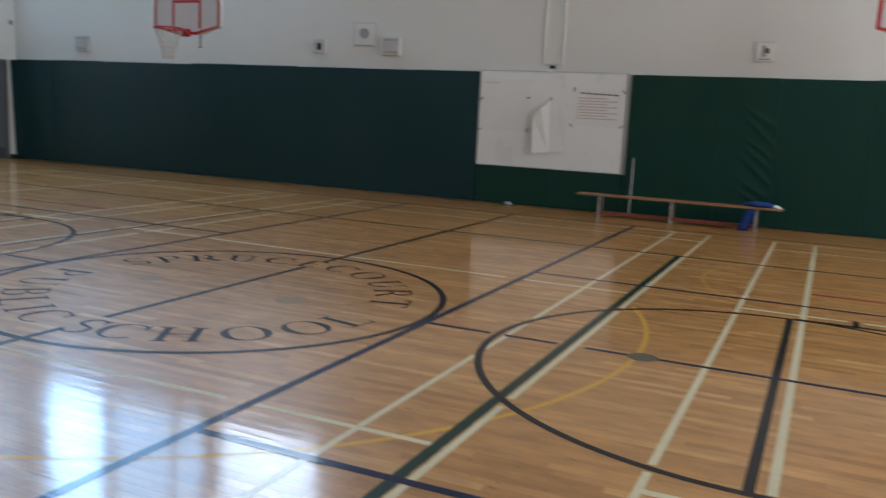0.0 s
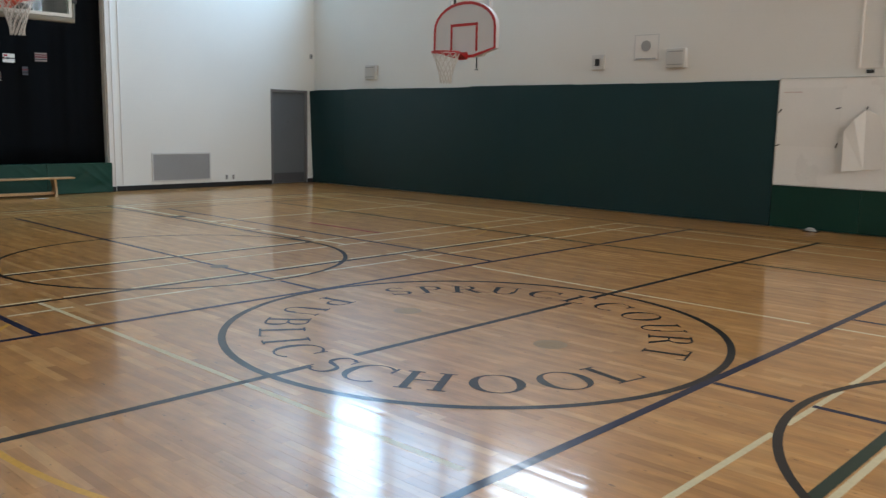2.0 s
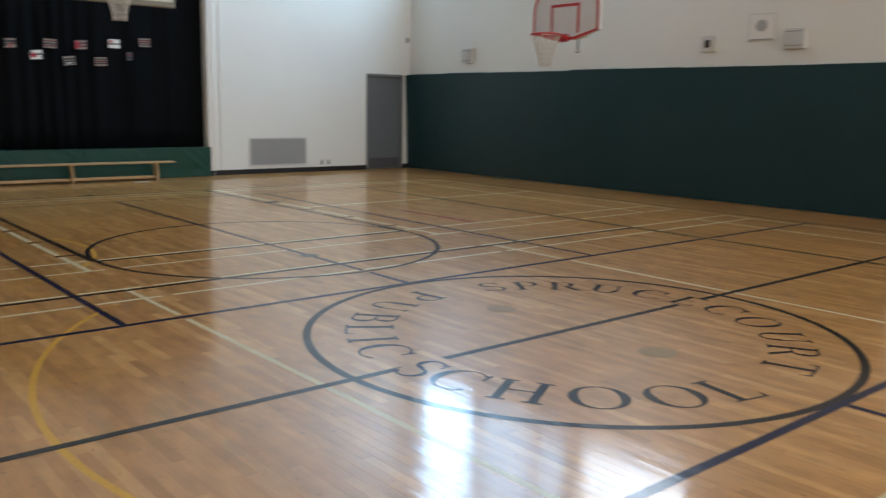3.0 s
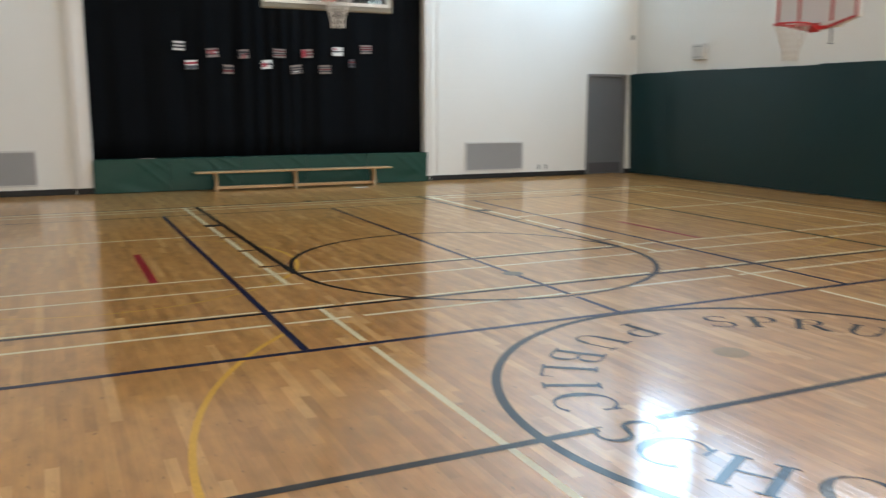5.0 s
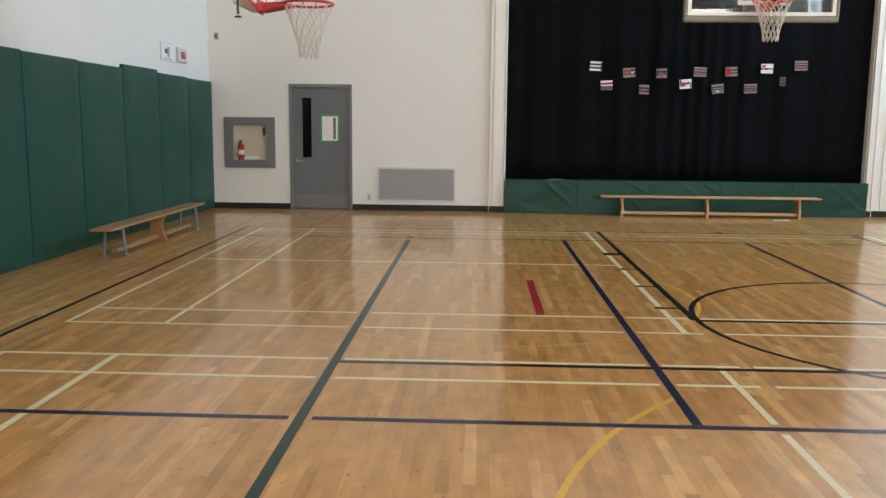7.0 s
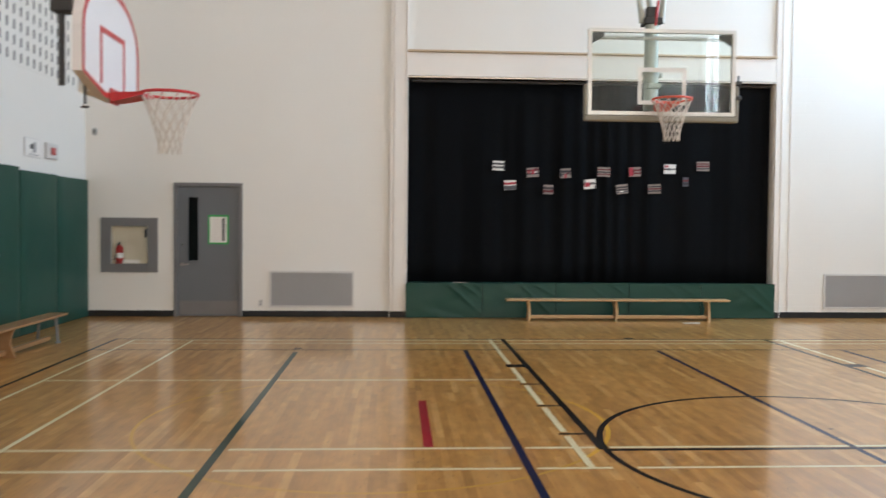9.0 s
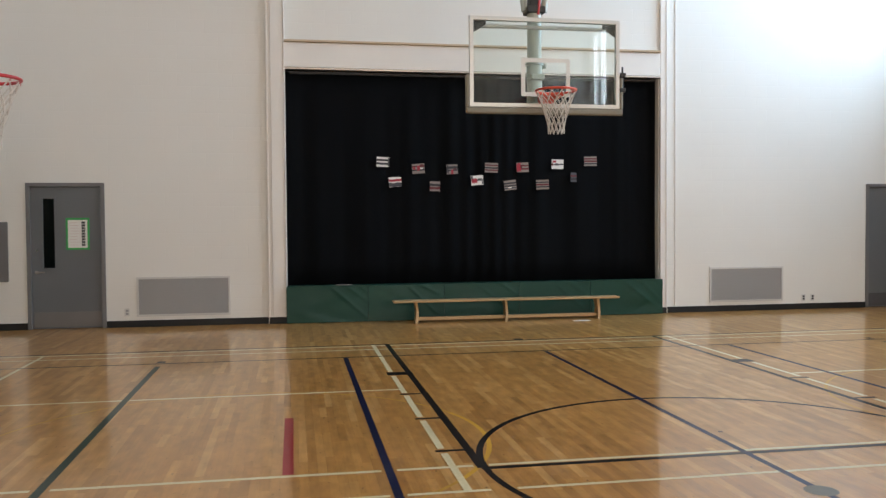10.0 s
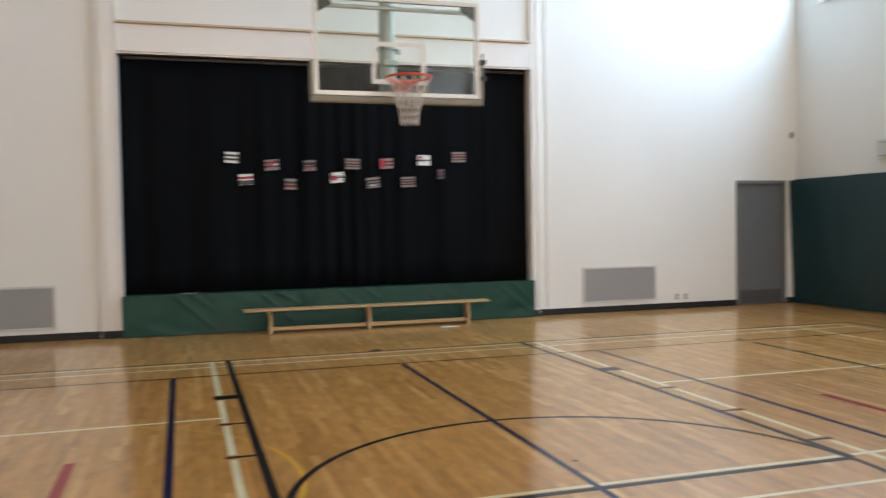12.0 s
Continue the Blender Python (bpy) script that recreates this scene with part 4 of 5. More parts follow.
def bench_clutter():
    t = thing("blue_bag", "crumpled blue cloth bag lying on the bench end", "bag", (15.66, 7.60, 0.345))
    bm = bmesh.new()
    bmesh.ops.create_icosphere(bm, subdivisions=3, radius=1)
    for v in bm.verts:
        n3 = noise.noise(v.co * 2.2)
        v.co = Vector((v.co.x * 0.20, v.co.y * 0.09, max(-0.9, v.co.z) * 0.04 + 0.036)) * (1 + 0.25 * n3)
        v.co.z = max(0.001, v.co.z)
    part("cloth", bm, BLUE_CLOTH, t, smooth=True)
    f = thing("blue_cloth", "blue cloth hanging below the bench seat", "cloth", (15.5, 7.50, 0.0))
    bm = bmesh.new()
    g = [[bm.verts.new((0.13 * i / 8 - 0.10 + 0.11 * j / 6, 0.02 * math.sin(i * 1.3) - 0.03, 0.004 + 0.30 * j / 6)) for j in range(7)] for i in range(9)]
    for i in range(8):
        for j in range(6):
            bm.faces.new((g[i][j], g[i + 1][j], g[i + 1][j + 1], g[i][j + 1]))
    thicken(part("cloth", bm, BLUE_CLOTH, f, smooth=True), 0.012)
    w = thing("white_cap", "small crumpled white cap on the bench end", "cap", (15.89, 7.60, 0.345))
    bm = bmesh.new()
    bmesh.ops.create_icosphere(bm, subdivisions=2, radius=0.06)
    for v in bm.verts:
        v.co.z = max(0.001, v.co.z * 0.55 + 0.012) * (1 + 0.3 * noise.noise(v.co * 20))
    part("crown", bm, PAPER, w, smooth=True)
    part("peak", boxed(0.03, 0.085, -0.045, 0.045, 0.0, 0.008, 0.003), PAPER, w)
    s = thing("stick", "white wooden stick leaning on the green pad", "stick", (13.76, 7.86, 0.0))
    part("shaft", rodded((0, 0, 0.004), (-0.03, 0.185, 0.9), 0.008), PALE, s)
    c = thing("floor_scrap", "small pale crumpled item lying by the pads", "litter", (11.75, 7.93, 0.0))
    bm = bmesh.new()
    bmesh.ops.create_icosphere(bm, subdivisions=2, radius=0.07)
    for v in bm.verts:
        v.co = Vector((v.co.x * 1.2, v.co.y * 0.7, max(0.001, v.co.z * 0.6 + 0.02))) * (1 + 0.3 * noise.noise(v.co * 18))
    part("body", bm, GREY, c)
    part("dark_edge", boxed(-0.10, 0.11, -0.05, 0.04, 0.001, 0.012, 0.004), DARK, c)
    p = thing("paper_scrap", "scrap of white paper on the floor by the bench", "litter", (0.78, 1.45, 0.0))
    part("sheet", boxed(-0.05, 0.05, -0.14, 0.12, 0.004, 0.006), PAPER, p)
    q = thing("paper_scrap", "thin paper lying on the stage edge", "litter", (-0.02, -2.15, 0.567))
    part("sheet", boxed(-0.04, 0.06, -0.12, 0.12, 0.0, 0.010, 0.003), P_DIM, q)


bench_clutter()


# ---- basketball goals ----
def net_mesh(R, r, h, strands=12, rings=6):
    """A knotted net: two families of cords that cross from the rim down to the narrow end."""
    bm = bmesh.new()
    for s in (-1, 1):
        for k in range(strands):
            pts = []
            for j in range(rings + 1):
                v = j / rings
                a = 2 * math.pi * (k + s * j * 0.5) / strands
                rad = R + (r - R) * min(1, v * 1.25) ** 0.8
                pts.append(Vector((rad * math.cos(a), rad * math.sin(a), -h * v)))
            for p, q in zip(pts, pts[1:]):
                rod(bm, p, q, 0.0055, seg=5)
    return bm


def rim_parts(t, cy, z, mat):
    """Rim, bracket and net in the goal's frame: the board's face is y = 0, the rim towards +y."""
    R = 0.228
    rim = part("rim", torus(bmesh.new(), (0, cy, z), R, 0.013), mat, t, smooth=True)
    bk = bmesh.new()
    flange = [(0.10, 0.004), (0.10, 0.05), (0.165, cy - R * 0.72), (0.0, cy - R + 0.012), (-0.165, cy - R * 0.72), (-0.10, 0.05), (-0.10, 0.004)]
    top = [bk.verts.new((p, q, z - 0.004)) for p, q in flange]
    low = [bk.verts.new((p * (0.9 if q > 0.1 else 1.0), q, z - (0.022 if q > 0.1 else 0.075))) for p, q in flange]
    bk.faces.new(top)
    bk.faces.new(low[::-1])
    for k in range(len(flange)):
        bk.faces.new((top[k], low[k], low[(k + 1) % len(flange)], top[(k + 1) % len(flange)]))
    box(bk, -0.09, 0.09, 0.004, 0.02, z - 0.095, z + 0.03, 0.004)
    for s in (-1, 1):
        rod(bk, (s * 0.07, 0.02, z - 0.06), (s * 0.13, cy - R * 0.8, z - 0.006), 0.010)
    part("rim_bracket", bk, mat, rim)
    hk = bmesh.new()
    for k in range(12):
        a = 2 * math.pi * k / 12
        rod(hk, (R * math.cos(a), cy + R * math.sin(a), z - 0.03), (R * math.cos(a), cy + R * math.sin(a), z - 0.006), 0.004, seg=6)
    part("net_hook", hk, mat, rim)
    nt = net_mesh(R - 0.005, 0.092, 0.47)
    bmesh.ops.translate(nt, verts=nt.verts, vec=(0, cy, z - 0.02))
    part("net", nt, NET, t, "white knotted nylon net")


def glass_goal():
    """The main goal: a framed glass board hung from the roof in front of the stage."""
    t = thing("basketball_goal", "glass basketball goal with an orange rim, hung before the stage", "basketball goal", (3.50, 0.045, 0))
    t.rotation_euler = (0, 0, radians(-90))
    W2, z0, z1 = 0.918, 2.88, 3.93
    part("glass_board", boxed(-W2 + 0.03, W2 - 0.03, -0.012, 0.0, z0 + 0.03, z1 - 0.03), CLEAR, t, "clear glass backboard").visible_shadow = False
    fr = bmesh.new()
    for q in ((-W2, -W2 + 0.045, z0, z1), (W2 - 0.045, W2, z0, z1), (-W2 + 0.045, W2 - 0.045, z0, z0 + 0.045), (-W2 + 0.045, W2 - 0.045, z1 - 0.045, z1)):
        box(fr, q[0], q[1], -0.04, 0.012, q[2], q[3])
    part("board_frame", fr, ALU, t, "silver metal frame")
    sq = bmesh.new()
    s, a, b = 0.30, z0 + 0.13, z0 + 0.58
    for q in ((-s, -s + 0.05, a, b), (s - 0.05, s, a, b), (-s + 0.05, s - 0.05, b - 0.05, b), (-s + 0.05, s - 0.05, a, a + 0.05)):
        box(sq, q[0], q[1], 0.0015, 0.003, q[2], q[3])
    part("target_square", sq, material("white_paint_line", (0.72, 0.72, 0.68), 0.5), t, "white painted target square")
    pad = bmesh.new()
    box(pad, -W2 - 0.045, W2 + 0.045, -0.055, 0.016, z0 - 0.08, z0 - 0.002, 0.02)
    box(pad, -W2 - 0.045, -W2 - 0.002, -0.055, 0.016, z0 - 0.01, z0 + 0.37, 0.015)
    box(pad, W2 + 0.002, W2 + 0.045, -0.055, 0.016, z0 - 0.01, z0 + 0.37, 0.015)
    part("bumper_pad", pad, PAD, t, "grey foam bumper along the lower edge")
    rim_parts(t, 0.40, 3.02, ORANGE)
    mast = bmesh.new()
    rod(mast, (0.08, -0.20, 2.93), (0.08, -0.20, 4.05), 0.085, seg=20)
    part("mast", mast, POLE, t, "pale green steel mast")
    col = bmesh.new()
    rod(col, (0.08, -0.20, 3.405), (0.08, -0.20, 3.435), 0.108, seg=24)
    box(col, -0.065, -0.02, -0.23, -0.17, 3.375, 3.43, 0.008)
    part("mast_collar", col, POLE, t, "pale green clamp collar")
    low = bmesh.new()
    rod(low, (0.08, -0.20, 2.93), (0.08, -0.20, 3.405), 0.092, seg=24)
    part("mast_sleeve", low, POLE, t)
    br = bmesh.new()
    for z in (3.05, 3.25):
        box(br, 0.0, 0.16, -0.20, -0.03, z - 0.03, z + 0.03, 0.008)
    part("mast_bracket", br, POLE, t)
    cross = bmesh.new()
    rod(cross, (-W2 + 0.15, -0.06, z1 - 0.10), (W2 - 0.15, -0.06, z1 - 0.10), 0.024)
    part("cross_tube", cross, ALU, t)
    for s in (-1, 1):
        g = bmesh.new()
        v = [g.verts.new(p) for p in ((s * (W2 - 0.045), -0.03, z1 - 0.05), (s * (W2 - 0.20), -0.03, z1 - 0.05), (s * (W2 - 0.20), -0.03, z1 - 0.09), (s * (W2 - 0.045), -0.03, z1 - 0.19))]
        g.faces.new(v)
        thicken(part("corner_gusset", g, DARK, t, "dark corner plate"), 0.02)
    cl = bmesh.new()
    box(cl, -0.03, 0.19, -0.31, -0.09, 4.02, 4.10, 0.01)
    box(cl, 0.01, 0.15, -0.27, -0.13, 4.10, 4.24, 0.01)
    part("height_adjuster", cl, DARK, t, "dark clamp of the height adjuster")
    part("adjuster_screw", rodded((0.06, -0.10, 4.0), (0.03, -0.10, 4.30), 0.016), RED, t)
    for dx, top in ((-0.04, -0.55), (0.20, 0.75)):
        part("hanger_pipe", rodded((dx, -0.20, 4.05), (top, -0.45, HIGH - 0.002), 0.038), POLE, t)
    part("brace_pipe", rodded((0.08, -0.24, 4.18), (0.08, -2.6, HIGH - 0.002), 0.034), POLE, t)
    sw = bmesh.new()
    box(sw, -W2 - 0.075, -W2 - 0.005, -0.05, 0.03, z0 + 0.20, z0 + 0.25, 0.008)
    box(sw, -W2 - 0.075, -W2 - 0.005, -0.05, 0.03, z0 + 0.38, z0 + 0.43, 0.008)
    rod(sw, (-W2 - 0.04, 0.0, z0 + 0.17), (-W2 - 0.04, 0.0, z0 + 0.50), 0.012)
    part("side_clamp", sw, DARK, t, "black strap clamps on the pad")


glass_goal()


def fan_outline(w, h, n=14):
    """The fan board's edge, from the lower right round to the lower left."""
    pts = [(w * 0.32, 0.0), (w, h * 0.14), (w, h * 0.52)]
    for i in range(1, n):
        a = math.pi * i / n
        pts.append((w * math.cos(a), h * 0.52 + h * 0.48 * math.sin(a)))
    pts += [(-w, h * 0.52), (-w, h * 0.14), (-w * 0.32, 0.0)]
    return pts


def fan_goal(x, y, turn, label, reach=0.42, rod_x=-0.2, drop=0.17):
    """A side goal: white fan board edged in red, low rim, carried on a wall frame of pipes."""
    t = thing("basketball_goal", label, "basketball goal", (x, y, 0), "side goals")
    t.rotation_euler = (0, 0, radians(turn))
    w, h, z0 = 0.685, 0.90, 2.52
    pts = fan_outline(w, h)
    bm = bmesh.new()
    fv = [bm.verts.new((a, 0.0, z0 + b)) for a, b in pts]
    bv = [bm.verts.new((a, -0.075, z0 + b)) for a, b in pts]
    bm.faces.new(fv)
    bm.faces.new(bv[::-1])
    for i in range(len(pts)):
        j = (i + 1) % len(pts)
        bm.faces.new((fv[i], bv[i], bv[j], fv[j]))
    part("board", bm, BOARD, t, "white fan-shaped backboard")
    ed = bmesh.new()
    mid = Vector((0, h * 0.45))
    ins = []
    for a, b in pts:
        d = (mid - Vector((a, b))).normalized() * 0.05
        ins.append((a + d.x, b + d.y))
    o = [ed.verts.new((a, 0.0035, z0 + b)) for a, b in pts]
    i2 = [ed.verts.new((a, 0.0035, z0 + b)) for a, b in ins]
    for i in range(len(pts)):
        j = (i + 1) % len(pts)
        ed.faces.new((o[i], o[j], i2[j], i2[i]))
    part("red_border", ed, RED, t, "red painted border")
    sq = bmesh.new()
    s, a, b = 0.30, z0 + 0.10, z0 + 0.55
    for q in ((-s, -s + 0.045, a, b), (s - 0.045, s, a, b), (-s + 0.045, s - 0.045, b - 0.045, b)):
        box(sq, q[0], q[1], 0.0012, 0.0035, q[2], q[3])
    part("target_square", sq, RED, t, "red painted target square")
    rim_parts(t, reach, z0 + 0.06, RED)
    for s in (-0.42, 0.42):
        part("upright", boxed(s - 0.03, s + 0.03, -0.16, -0.10, z0 + 0.25, HIGH - 0.001, 0.006), BOARD, t, "white steel upright")
    for z in (z0 + 0.3, z0 + 1.25):
        part("crossbar", boxed(-0.47, 0.47, -0.10, -0.076, z - 0.035, z + 0.035, 0.006), POLE, t)
    part("top_rail", boxed(-0.47, 0.47, -0.20, -0.161, z0 + 1.04, z0 + 1.12, 0.006), BOARD, t, "white steel rail")
    for s in (-0.45, 0.33):
        part("rail_clamp", boxed(s, s + 0.12, -0.23, -0.10, z0 + 1.05, z0 + 1.19, 0.01), GREY, t)
    part("mount_plate", boxed(-0.34, 0.34, -0.16, -0.076, z0 + 0.02, z0 + 0.14, 0.01), CREAM, t, "cream steel mounting plate")
    for s in (-0.42, 0.42):
        part("mount_arm", rodded((s, -0.13, z0 + 0.30), (s * 0.7, -0.12, z0 + 0.06), 0.022), CREAM, t)
    part("winch_rod", rodded((0.44, -0.24, z0 + 0.05), (0.44, -0.24, z0 + 2.6), 0.024), DARK, t, "dark hoist rod")
    part("rod_clamp", boxed(0.38, 0.52, -0.30, -0.15, z0 + 0.60, z0 + 0.72, 0.01), DARK, t)
    part("brace", rodded((-0.42, -0.13, z0 + 1.3), (0.42, -0.13, z0 + 1.75), 0.016), DARK, t)
    cw = bmesh.new()
    rod(cw, (rod_x, -0.10, z0 + 0.2), (rod_x, -0.10, z0 - drop), 0.011)
    torus(cw, (rod_x, -0.10, z0 - drop - 0.02), 0.024, 0.008, 16, 6)
    part("crank_rod", cw, DARK, t, "dark crank rod with an eye")
    return t


fan_goal(6.67, 6.0, 180, "white fan-shaped side goal edged in red, above the dark green pads")
fan_goal(17.50, 6.0, 180, "white fan-shaped side goal edged in red, beyond the whiteboard")
fan_goal(6.62, -5.53, 0, "white fan-shaped side goal edged in red, near the grey door", 0.46, 0.35, 0.08)


# ---- floor ----
floor = thing("floor", "varnished maple strip floor with painted court lines", "floor", kind="structure")
part("subfloor", boxed(-0.3, LEN + 0.3, -HALF - 0.3, HALF + 0.3, -0.14, -0.012), SUBFLOOR, floor)


def pieces(a, b, gaps):
    """The stretches of a to b that the gaps (middle, half width) leave."""
    out = [(a, b)]
    for m, h in gaps:
        out = [q for p in out for q in ((p[0], min(p[1], m - h)), (max(p[0], m + h), p[1])) if q[1] - q[0] > 0.01]
    return out


class Lines:
    """Painted court lines, each its own thin mesh on the floor; layer sets which one lies on top."""

    def __init__(self, mat, layer, name):
        self.mat, self.z, self.name = mat, 0.0003 + 0.00015 * layer, name

    def poly(self, polys, lift=0.0, step=0.0):
        bm = bmesh.new()
        for k, p in enumerate(polys):
            top = [bm.verts.new((a, b, self.z + lift + step * k)) for a, b in p]
            f = bm.faces.new(top)
            f.normal_update()
            if f.normal.z < 0:
                f.normal_flip()
        me = bpy.data.meshes.new(self.name)
        bm.to_mesh(me)
        bm.free()
        me.materials.append(self.mat)
        ob = new(self.name, me)
        ob.parent = floor
        return ob

    def x(self, x, y0, y1, w, gaps=()):
        """A line across the hall at x."""
        self.poly([[(x - w / 2, y0), (x + w / 2, y0), (x + w / 2, y1), (x - w / 2, y1)] for y0, y1 in pieces(y0, y1, gaps)], 0.0001)

    def y(self, y, x0, x1, w, gaps=()):
        """A line along the hall at y."""
        self.poly([[(x0, y - w / 2), (x1, y - w / 2), (x1, y + w / 2), (x0, y + w / 2)] for x0, x1 in pieces(x0, x1, gaps)])

    def arc(self, cx, cy, r, a0, a1, w):
        n = max(8, int((a1 - a0) / 3))
        out = []
        for i in range(n):
            p, q = radians(a0 + (a1 - a0) * i / n), radians(a0 + (a1 - a0) * (i + 1) / n)
            out.append([(cx + (r + s) * math.cos(k), cy + (r + s) * math.sin(k)) for k, s in ((p, -w / 2), (p, w / 2), (q, w / 2), (q, -w / 2))])
        self.poly(out, 0.00005)

    def dot(self, cx, cy, r):
        self.poly([[(cx + r * math.cos(2 * math.pi * k / 24), cy + r * math.sin(2 * math.pi * k / 24)) for k in range(24)]])


yellow = Lines(L_YELLOW, 0, "yellow_line")
worn = Lines(L_WORN, 0, "worn_yellow_line")
white = Lines(L_WHITE, 1, "white_line")
red = Lines(L_RED, 2, "red_line")
green = Lines(L_GREEN, 3, "green_line")
black = Lines(L_BLACK, 4, "black_line")
blue = Lines(L_BLUE, 5, "blue_line")
grey = Lines(L_GREY, 6, "grey_spot")
faint = Lines(L_FAINT, 6, "grey_spot")


def mx(x):
    return 24.49 - x


def court():
    for f in (lambda v: v, mx):
        left = f(0) < CX

        def span(line, y, a, b, w, gaps=()):
            a, b = sorted((f(a), f(b)))
            line.y(y, a, b, w, [(f(m), h) for m, h in gaps])

        def across(x):
            """Where lines that run along the hall, and the free-throw circle, interrupt a white line at x."""
            out = [(s * y, h) for s in (-1, 1) for y, h in ((2.35, 0.048), (1.775, 0.045), (4.37, 0.055))] if left else []
            d = abs(x - f(8.11))
            if d < 1.7:
                c = math.sqrt(1.755 ** 2 - d * d)
                out += [(s * c, 0.03 + 0.03 * d) for s in (-1, 1)]
            return out
        # end lines
        black.x(f(2.62), -6.8, 6.8, 0.045)
        white.x(f(2.72), -6.55, 6.55, 0.045)
        white.x(f(3.02), -6.55, 6.55, 0.04)
        black.x(f(3.56), -6.8, 6.8, 0.04)
        # small side courts
        for s in (-1, 1):
            white.x(f(5.52), *sorted((s * 6.55, s * 1.95)), 0.045)
            span(white, s * 6.55, 2.72, 8.53, 0.038)
            span(white, s * 5.80, 2.72, 8.53, 0.038)
            span(white, s * 1.95, 2.62, 8.53, 0.048, [(4.71, 0.12), (5.75, 0.06), (6.71, 0.06), (7.66, 0.06)])
            span(white, s * 6.55, 9.36, 12.245, 0.045)
            span(white, s * 5.80, 9.36, 12.245, 0.045)
            span(white, s * 1.95, 9.36, 12.245, 0.04, [(10.48, 0.07)])
            span(black, s * 1.775, 2.62, 8.09, 0.06)
            span(blue, s * 2.35, 3.60, 10.45 if left else 10.37, 0.054)
            span(red, s * 2.965, 6.48, 8.0, 0.068)
            span(green, s * 4.37, 3.74, 12.245, 0.058)
            black.x(f(3.45), *sorted((s * 4.33, s * 4.42)), 0.10)
            span(black, s * 6.80, 2.62, 12.245, 0.045)
            for k, x in enumerate((4.71, 5.75, 6.71, 7.66)):
                w = 0.17 if k == 0 else 0.045
                black.x(f(x), *sorted((s * 1.74, s * 2.0)), w)
            bright = left and s < 0         # one stretch has kept its paint
            worn.arc(f(7.2), s * 3.35, 1.78, 112 if bright else 0, 412 if bright else 360, 0.026)
            if bright:
                yellow.arc(7.2, -3.35, 1.78, 52.3, 111.7, 0.034)
        white.x(f(8.035), -6.55, 6.55, 0.042, across(f(8.035)))
        black.x(f(8.10), -1.78, 1.78, 0.055) if left else black.x(16.365, -1.78, 1.78, 0.05)
        white.x(f(8.52), -6.55, 6.55, 0.037, across(f(8.52)))
        if left:
            white.x(9.375, -6.55, 6.55, 0.04, across(9.375))
            black.x(9.44, -4.37, 4.37, 0.055)
            white.x(9.78, -6.55, 6.55, 0.04, across(9.78))
        else:
            green.x(15.095, -4.37, 4.37, 0.062)
            white.x(15.155, -6.55, 6.55, 0.038, across(15.155))
            white.x(14.69, -6.55, 6.55, 0.036, across(14.69))
        black.arc(f(8.11), 0, 1.755, 0, 360, 0.047)
        span(blue, 0.0, 3.62, 10.45 if left else 10.37, 0.048, [(8.11 + 1.755, 0.05)] + ([] if left else [(9.36, 0.09)]))
        blue.x(10.48 if left else 14.09, -6.8, 6.8, 0.055, [(-4.37, 0.06), (4.37, 0.06)] if left else [])
        grey.dot(f(8.9), 0.0, 0.095)
        black.dot(f(2.54), -0.05, 0.07)
    # middle of the court
    black.x(12.28, -6.8, -1.47, 0.055)
    black.x(12.28, -1.13, 1.20, 0.055)
    black.x(12.28, 1.50, 6.8, 0.055)
    black.arc(12.28, 0, 1.765, 0, 360, 0.052)
    yellow.arc(12.28, 0, 3.27, 225, 386, 0.035)
    black.dot(7.553, 0.11, 0.018)
    faint.dot(11.59, 0.0, 0.11)
    faint.dot(12.96, 0.0, 0.115)


court()


def bar(x0, x1, y0, y1):
    return [[(x0, y0), (x1, y0), (x1, y1), (x0, y1)]]


def stem(x, w=0.15, foot=True, head=True):
    out = bar(x, x + w, 0.0, 1.0)
    if foot:
        out += bar(x - 0.09, x + w + 0.09, 0.0, 0.05)
    if head:
        out += bar(x - 0.09, x + w + 0.09, 0.95, 1.0)
    return out


def bowl(cx, cy, rx, ry, a0, a1, thick=0.15, thin=0.045, n=18):
    """A curved stroke, thick at its sides and thin above and below."""
    out, ring = [], []
    for i in range(n + 1):
        a = radians(a0 + (a1 - a0) * i / n)
        t = thin + (thick - thin) * abs(math.cos(a)) ** 1.4
        ring.append(((cx + rx * math.cos(a), cy + ry * math.sin(a)), (cx + (rx - t) * math.cos(a), cy + (ry - thin - (t - thin) * 0.25) * math.sin(a))))
    for (a, b), (c, d) in zip(ring, ring[1:]):
        out.append([a, c, d, b])
    return out


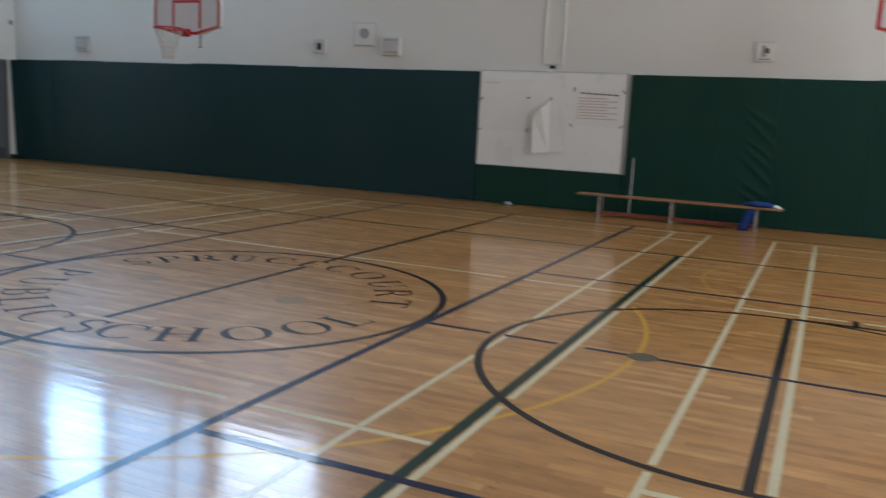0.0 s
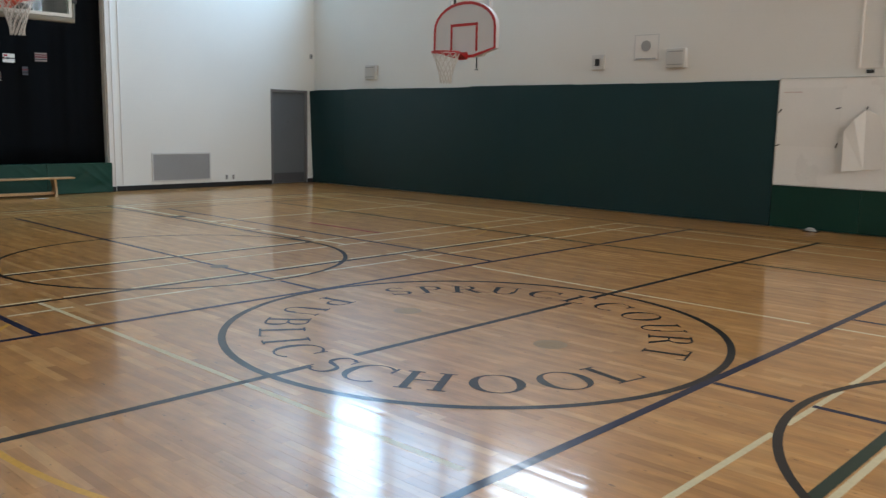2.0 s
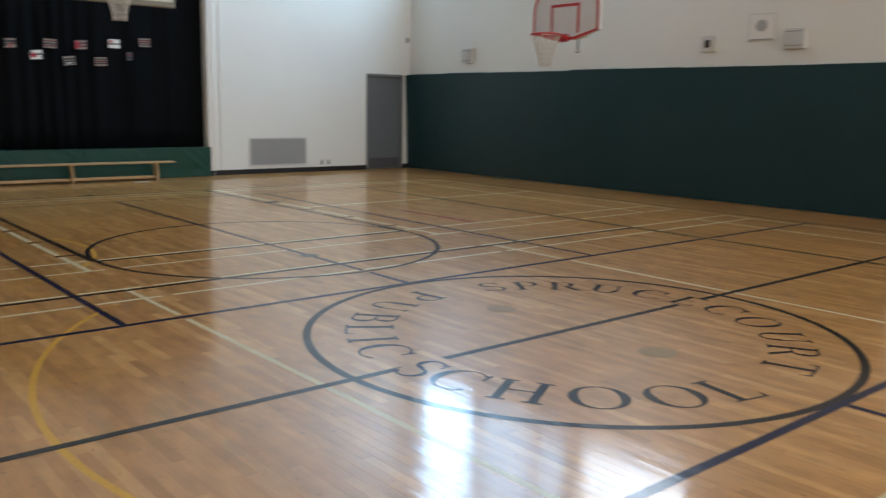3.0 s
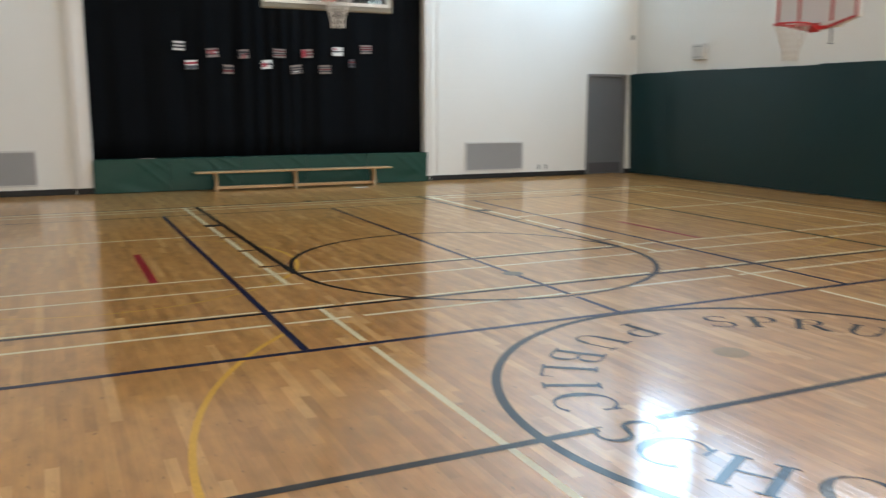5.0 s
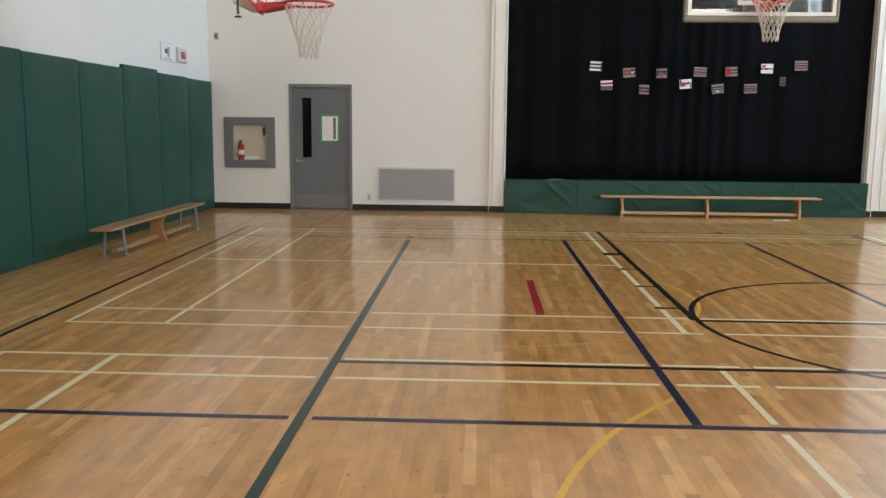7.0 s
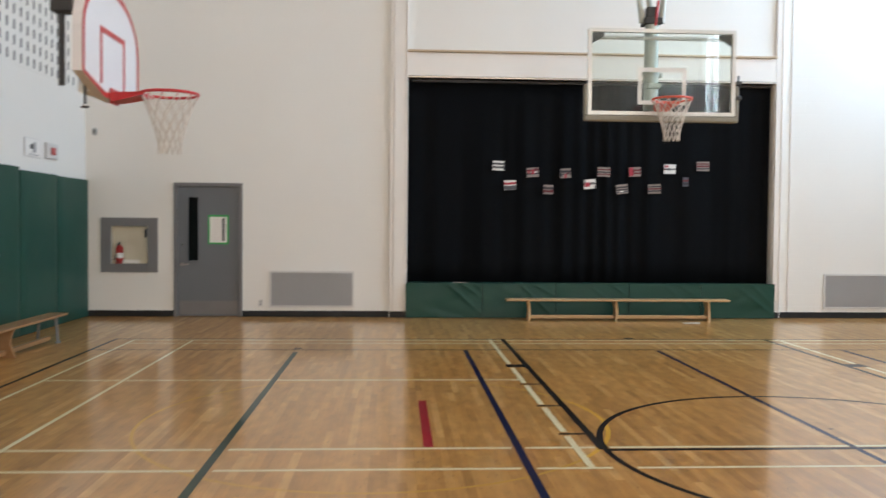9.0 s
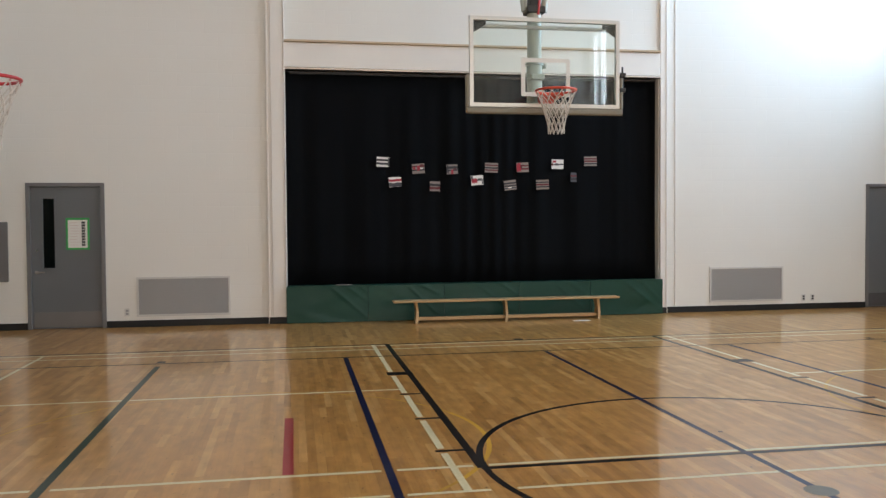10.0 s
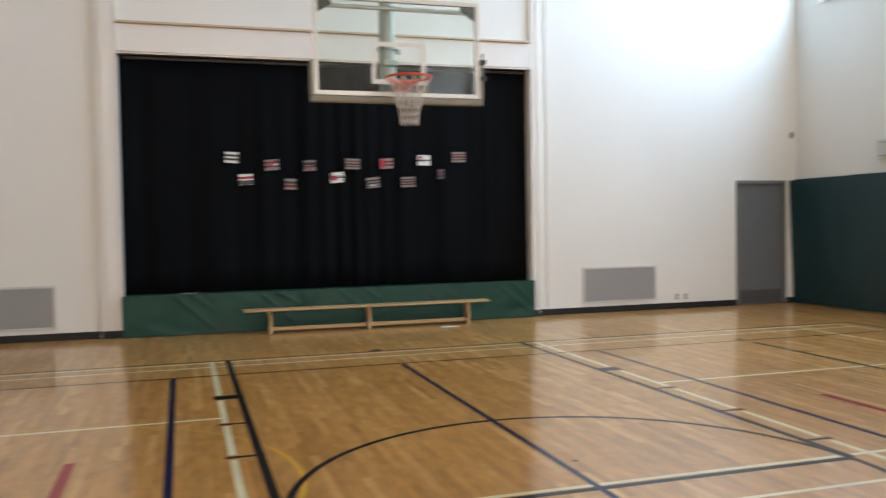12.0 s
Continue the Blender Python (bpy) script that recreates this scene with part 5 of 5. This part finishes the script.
def glyph(c):
    """Roman capitals with serifs, one unit high; returns polygons and width."""
    if c == "I":
        return stem(0.12), 0.40
    if c == "L":
        return stem(0.12) + bar(0.2, 0.72, 0.0, 0.05) + [[(0.66, 0.0), (0.74, 0.0), (0.74, 0.26)]], 0.76
    if c == "H":
        return stem(0.12) + stem(0.72) + bar(0.2, 0.8, 0.49, 0.54), 1.0
    if c == "T":
        return stem(0.36, head=False) + bar(0.02, 0.86, 0.95, 1.0) + [[(0.02, 0.95), (0.02, 0.74), (0.09, 0.95)], [(0.86, 0.95), (0.79, 0.95), (0.86, 0.74)]], 0.88
    if c == "E":
        return stem(0.12) + bar(0.2, 0.72, 0.0, 0.05) + bar(0.2, 0.68, 0.95, 1.0) + bar(0.2, 0.54, 0.49, 0.54) + [[(0.66, 0.05), (0.74, 0.24), (0.72, 0.0)], [(0.62, 0.95), (0.68, 0.95), (0.68, 0.76)]], 0.78
    if c == "O":
        return bowl(0.5, 0.5, 0.5, 0.52, 0, 360, 0.17, 0.04, 36), 1.0
    if c == "C":
        return bowl(0.5, 0.5, 0.5, 0.52, 48, 312, 0.17, 0.04, 28) + bar(0.80, 0.86, 0.68, 0.98), 0.92
    if c == "U":
        return bar(0.12, 0.27, 0.38, 1.0) + bar(0.03, 0.36, 0.95, 1.0) + bar(0.74, 0.80, 0.38, 1.0) + bar(0.65, 0.89, 0.95, 1.0) + bowl(0.46, 0.38, 0.34, 0.40, 180, 360, 0.13, 0.05), 0.92
    if c in "PR":
        out = stem(0.12) + bar(0.2, 0.45, 0.95, 1.0) + bar(0.2, 0.45, 0.44, 0.49) + bowl(0.45, 0.72, 0.29, 0.28, -90, 90, 0.14, 0.05)
        if c == "R":
            out += [[(0.42, 0.46), (0.58, 0.46), (0.92, 0.0), (0.74, 0.0)]]
        return out, 0.90 if c == "R" else 0.76
    if c == "B":
        return stem(0.12) + bar(0.2, 0.45, 0.95, 1.0) + bar(0.2, 0.48, 0.50, 0.55) + bar(0.2, 0.48, 0.0, 0.05) + bowl(0.45, 0.765, 0.25, 0.235, -90, 90, 0.13, 0.05) + bowl(0.48, 0.275, 0.29, 0.275, -90, 90, 0.14, 0.05), 0.80
    if c == "S":
        up = bowl(0.36, 0.745, 0.29, 0.265, 35, 262, 0.12, 0.05)
        low = bowl(0.36, 0.262, 0.31, 0.27, -150, 82, 0.12, 0.05)
        return up + low + [[(0.20, 0.62), (0.34, 0.48), (0.54, 0.40), (0.38, 0.56)]] + bar(0.58, 0.62, 0.72, 0.98) + bar(0.06, 0.10, 0.02, 0.28), 0.72
    return [], 0.4


def ring_text(word, angles, r, height, outward):
    """Letters round the court's middle; outward: their feet point away from it."""
    paint = Lines(L_BLACK, 7, "painted_letter")
    for c, a in zip(word, angles):
        polys, w = glyph(c)
        rad = radians(a)
        up = Vector((-math.cos(rad), -math.sin(rad))) if outward else Vector((math.cos(rad), math.sin(rad)))
        right = Vector((up.y, -up.x))
        o = Vector((12.28 + r * math.cos(rad), r * math.sin(rad)))
        out = []
        for p in polys:
            out.append([tuple(o + right * ((x - w / 2) * height * 0.98) + up * ((y - 0.5) * height)) for x, y in p])
        ob = paint.poly(out, 0.0, 0.00001)
        tagged(ob, "black painted roman letter " + c)


ring_text("SPRUCECOURT", (160, 147.5, 134.5, 120, 105, 91, 77, 61.5, 45.5, 31, 16), 1.375, 0.30, False)
ring_text("PUBLIC", (-171, -154.5, -138.5, -125.5, -115, -104), 1.36, 0.32, True)
ring_text("SCHOOL", (-87, -75.5, -60, -43, -26, -11.5), 1.36, 0.33, True)


# ---- floor strips, last ----
STRIP = 0.0571
LENGTHS = (0.35, 0.5, 0.65, 0.8, 0.95, 1.15)
NEAR = (11.0, 13.4, -3.3, -1.5)


def strip_verts(L, tilt, lift):
    g, b = 0.0001, 0.00022
    w = STRIP
    za, zb = lift - tilt, lift + tilt
    return [(g, g, -0.012), (L - g, g, -0.012), (L - g, w - g, -0.012), (g, w - g, -0.012),
            (g, g, za - b), (L - g, g, za - b), (L - g, w - g, zb - b), (g, w - g, zb - b),
            (g + b, g + b, za), (L - g - b, g + b, za), (L - g - b, w - g - b, zb), (g + b, w - g - b, zb)]


STRIP_FACES = [(0, 1, 5, 4), (1, 2, 6, 5), (2, 3, 7, 6), (3, 0, 4, 7), (4, 5, 9, 8), (5, 6, 10, 9), (6, 7, 11, 10), (7, 4, 8, 11), (8, 9, 10, 11)]


def lay_floor():
    rnd = random.Random(11)
    shared = {}
    verts, faces, near = [], [], 0
    rows = int(2 * HALF / STRIP) + 2
    for r in range(rows):
        y = -HALF - 0.02 + r * STRIP
        x = -0.1 - rnd.uniform(0, 1.0)
        while x < LEN:
            k, tone = rnd.randrange(len(LENGTHS)), rnd.randrange(3)
            L = LENGTHS[k]
            tilt = (-0.00003, 0.0, 0.00003)[tone]
            if near < 300 and NEAR[0] < x < NEAR[1] and NEAR[2] < y < NEAR[3]:
                if (k, tone) not in shared:
                    me = bpy.data.meshes.new("strip")
                    me.from_pydata(strip_verts(L, tilt, 0.0), [], STRIP_FACES)
                    me.materials.append(MAPLE)
                    shared[(k, tone)] = me
                ob = new("floor_strip", shared[(k, tone)])
                ob.location = (x, y, 0)
                ob.parent = floor
                near += 1
            else:
                n = len(verts)
                verts += [(a + x, b + y, c) for a, b, c in strip_verts(L, tilt, 0.0)]
                faces += [tuple(i + n for i in f) for f in STRIP_FACES]
            x += L
    me = bpy.data.meshes.new("floor_strips")
    me.from_pydata(verts, [], faces)
    me.materials.append(MAPLE)
    ob = new("floor_strips", me)
    ob.parent = floor
    tagged(ob, "narrow varnished maple strips", kind="stuff")


lay_floor()
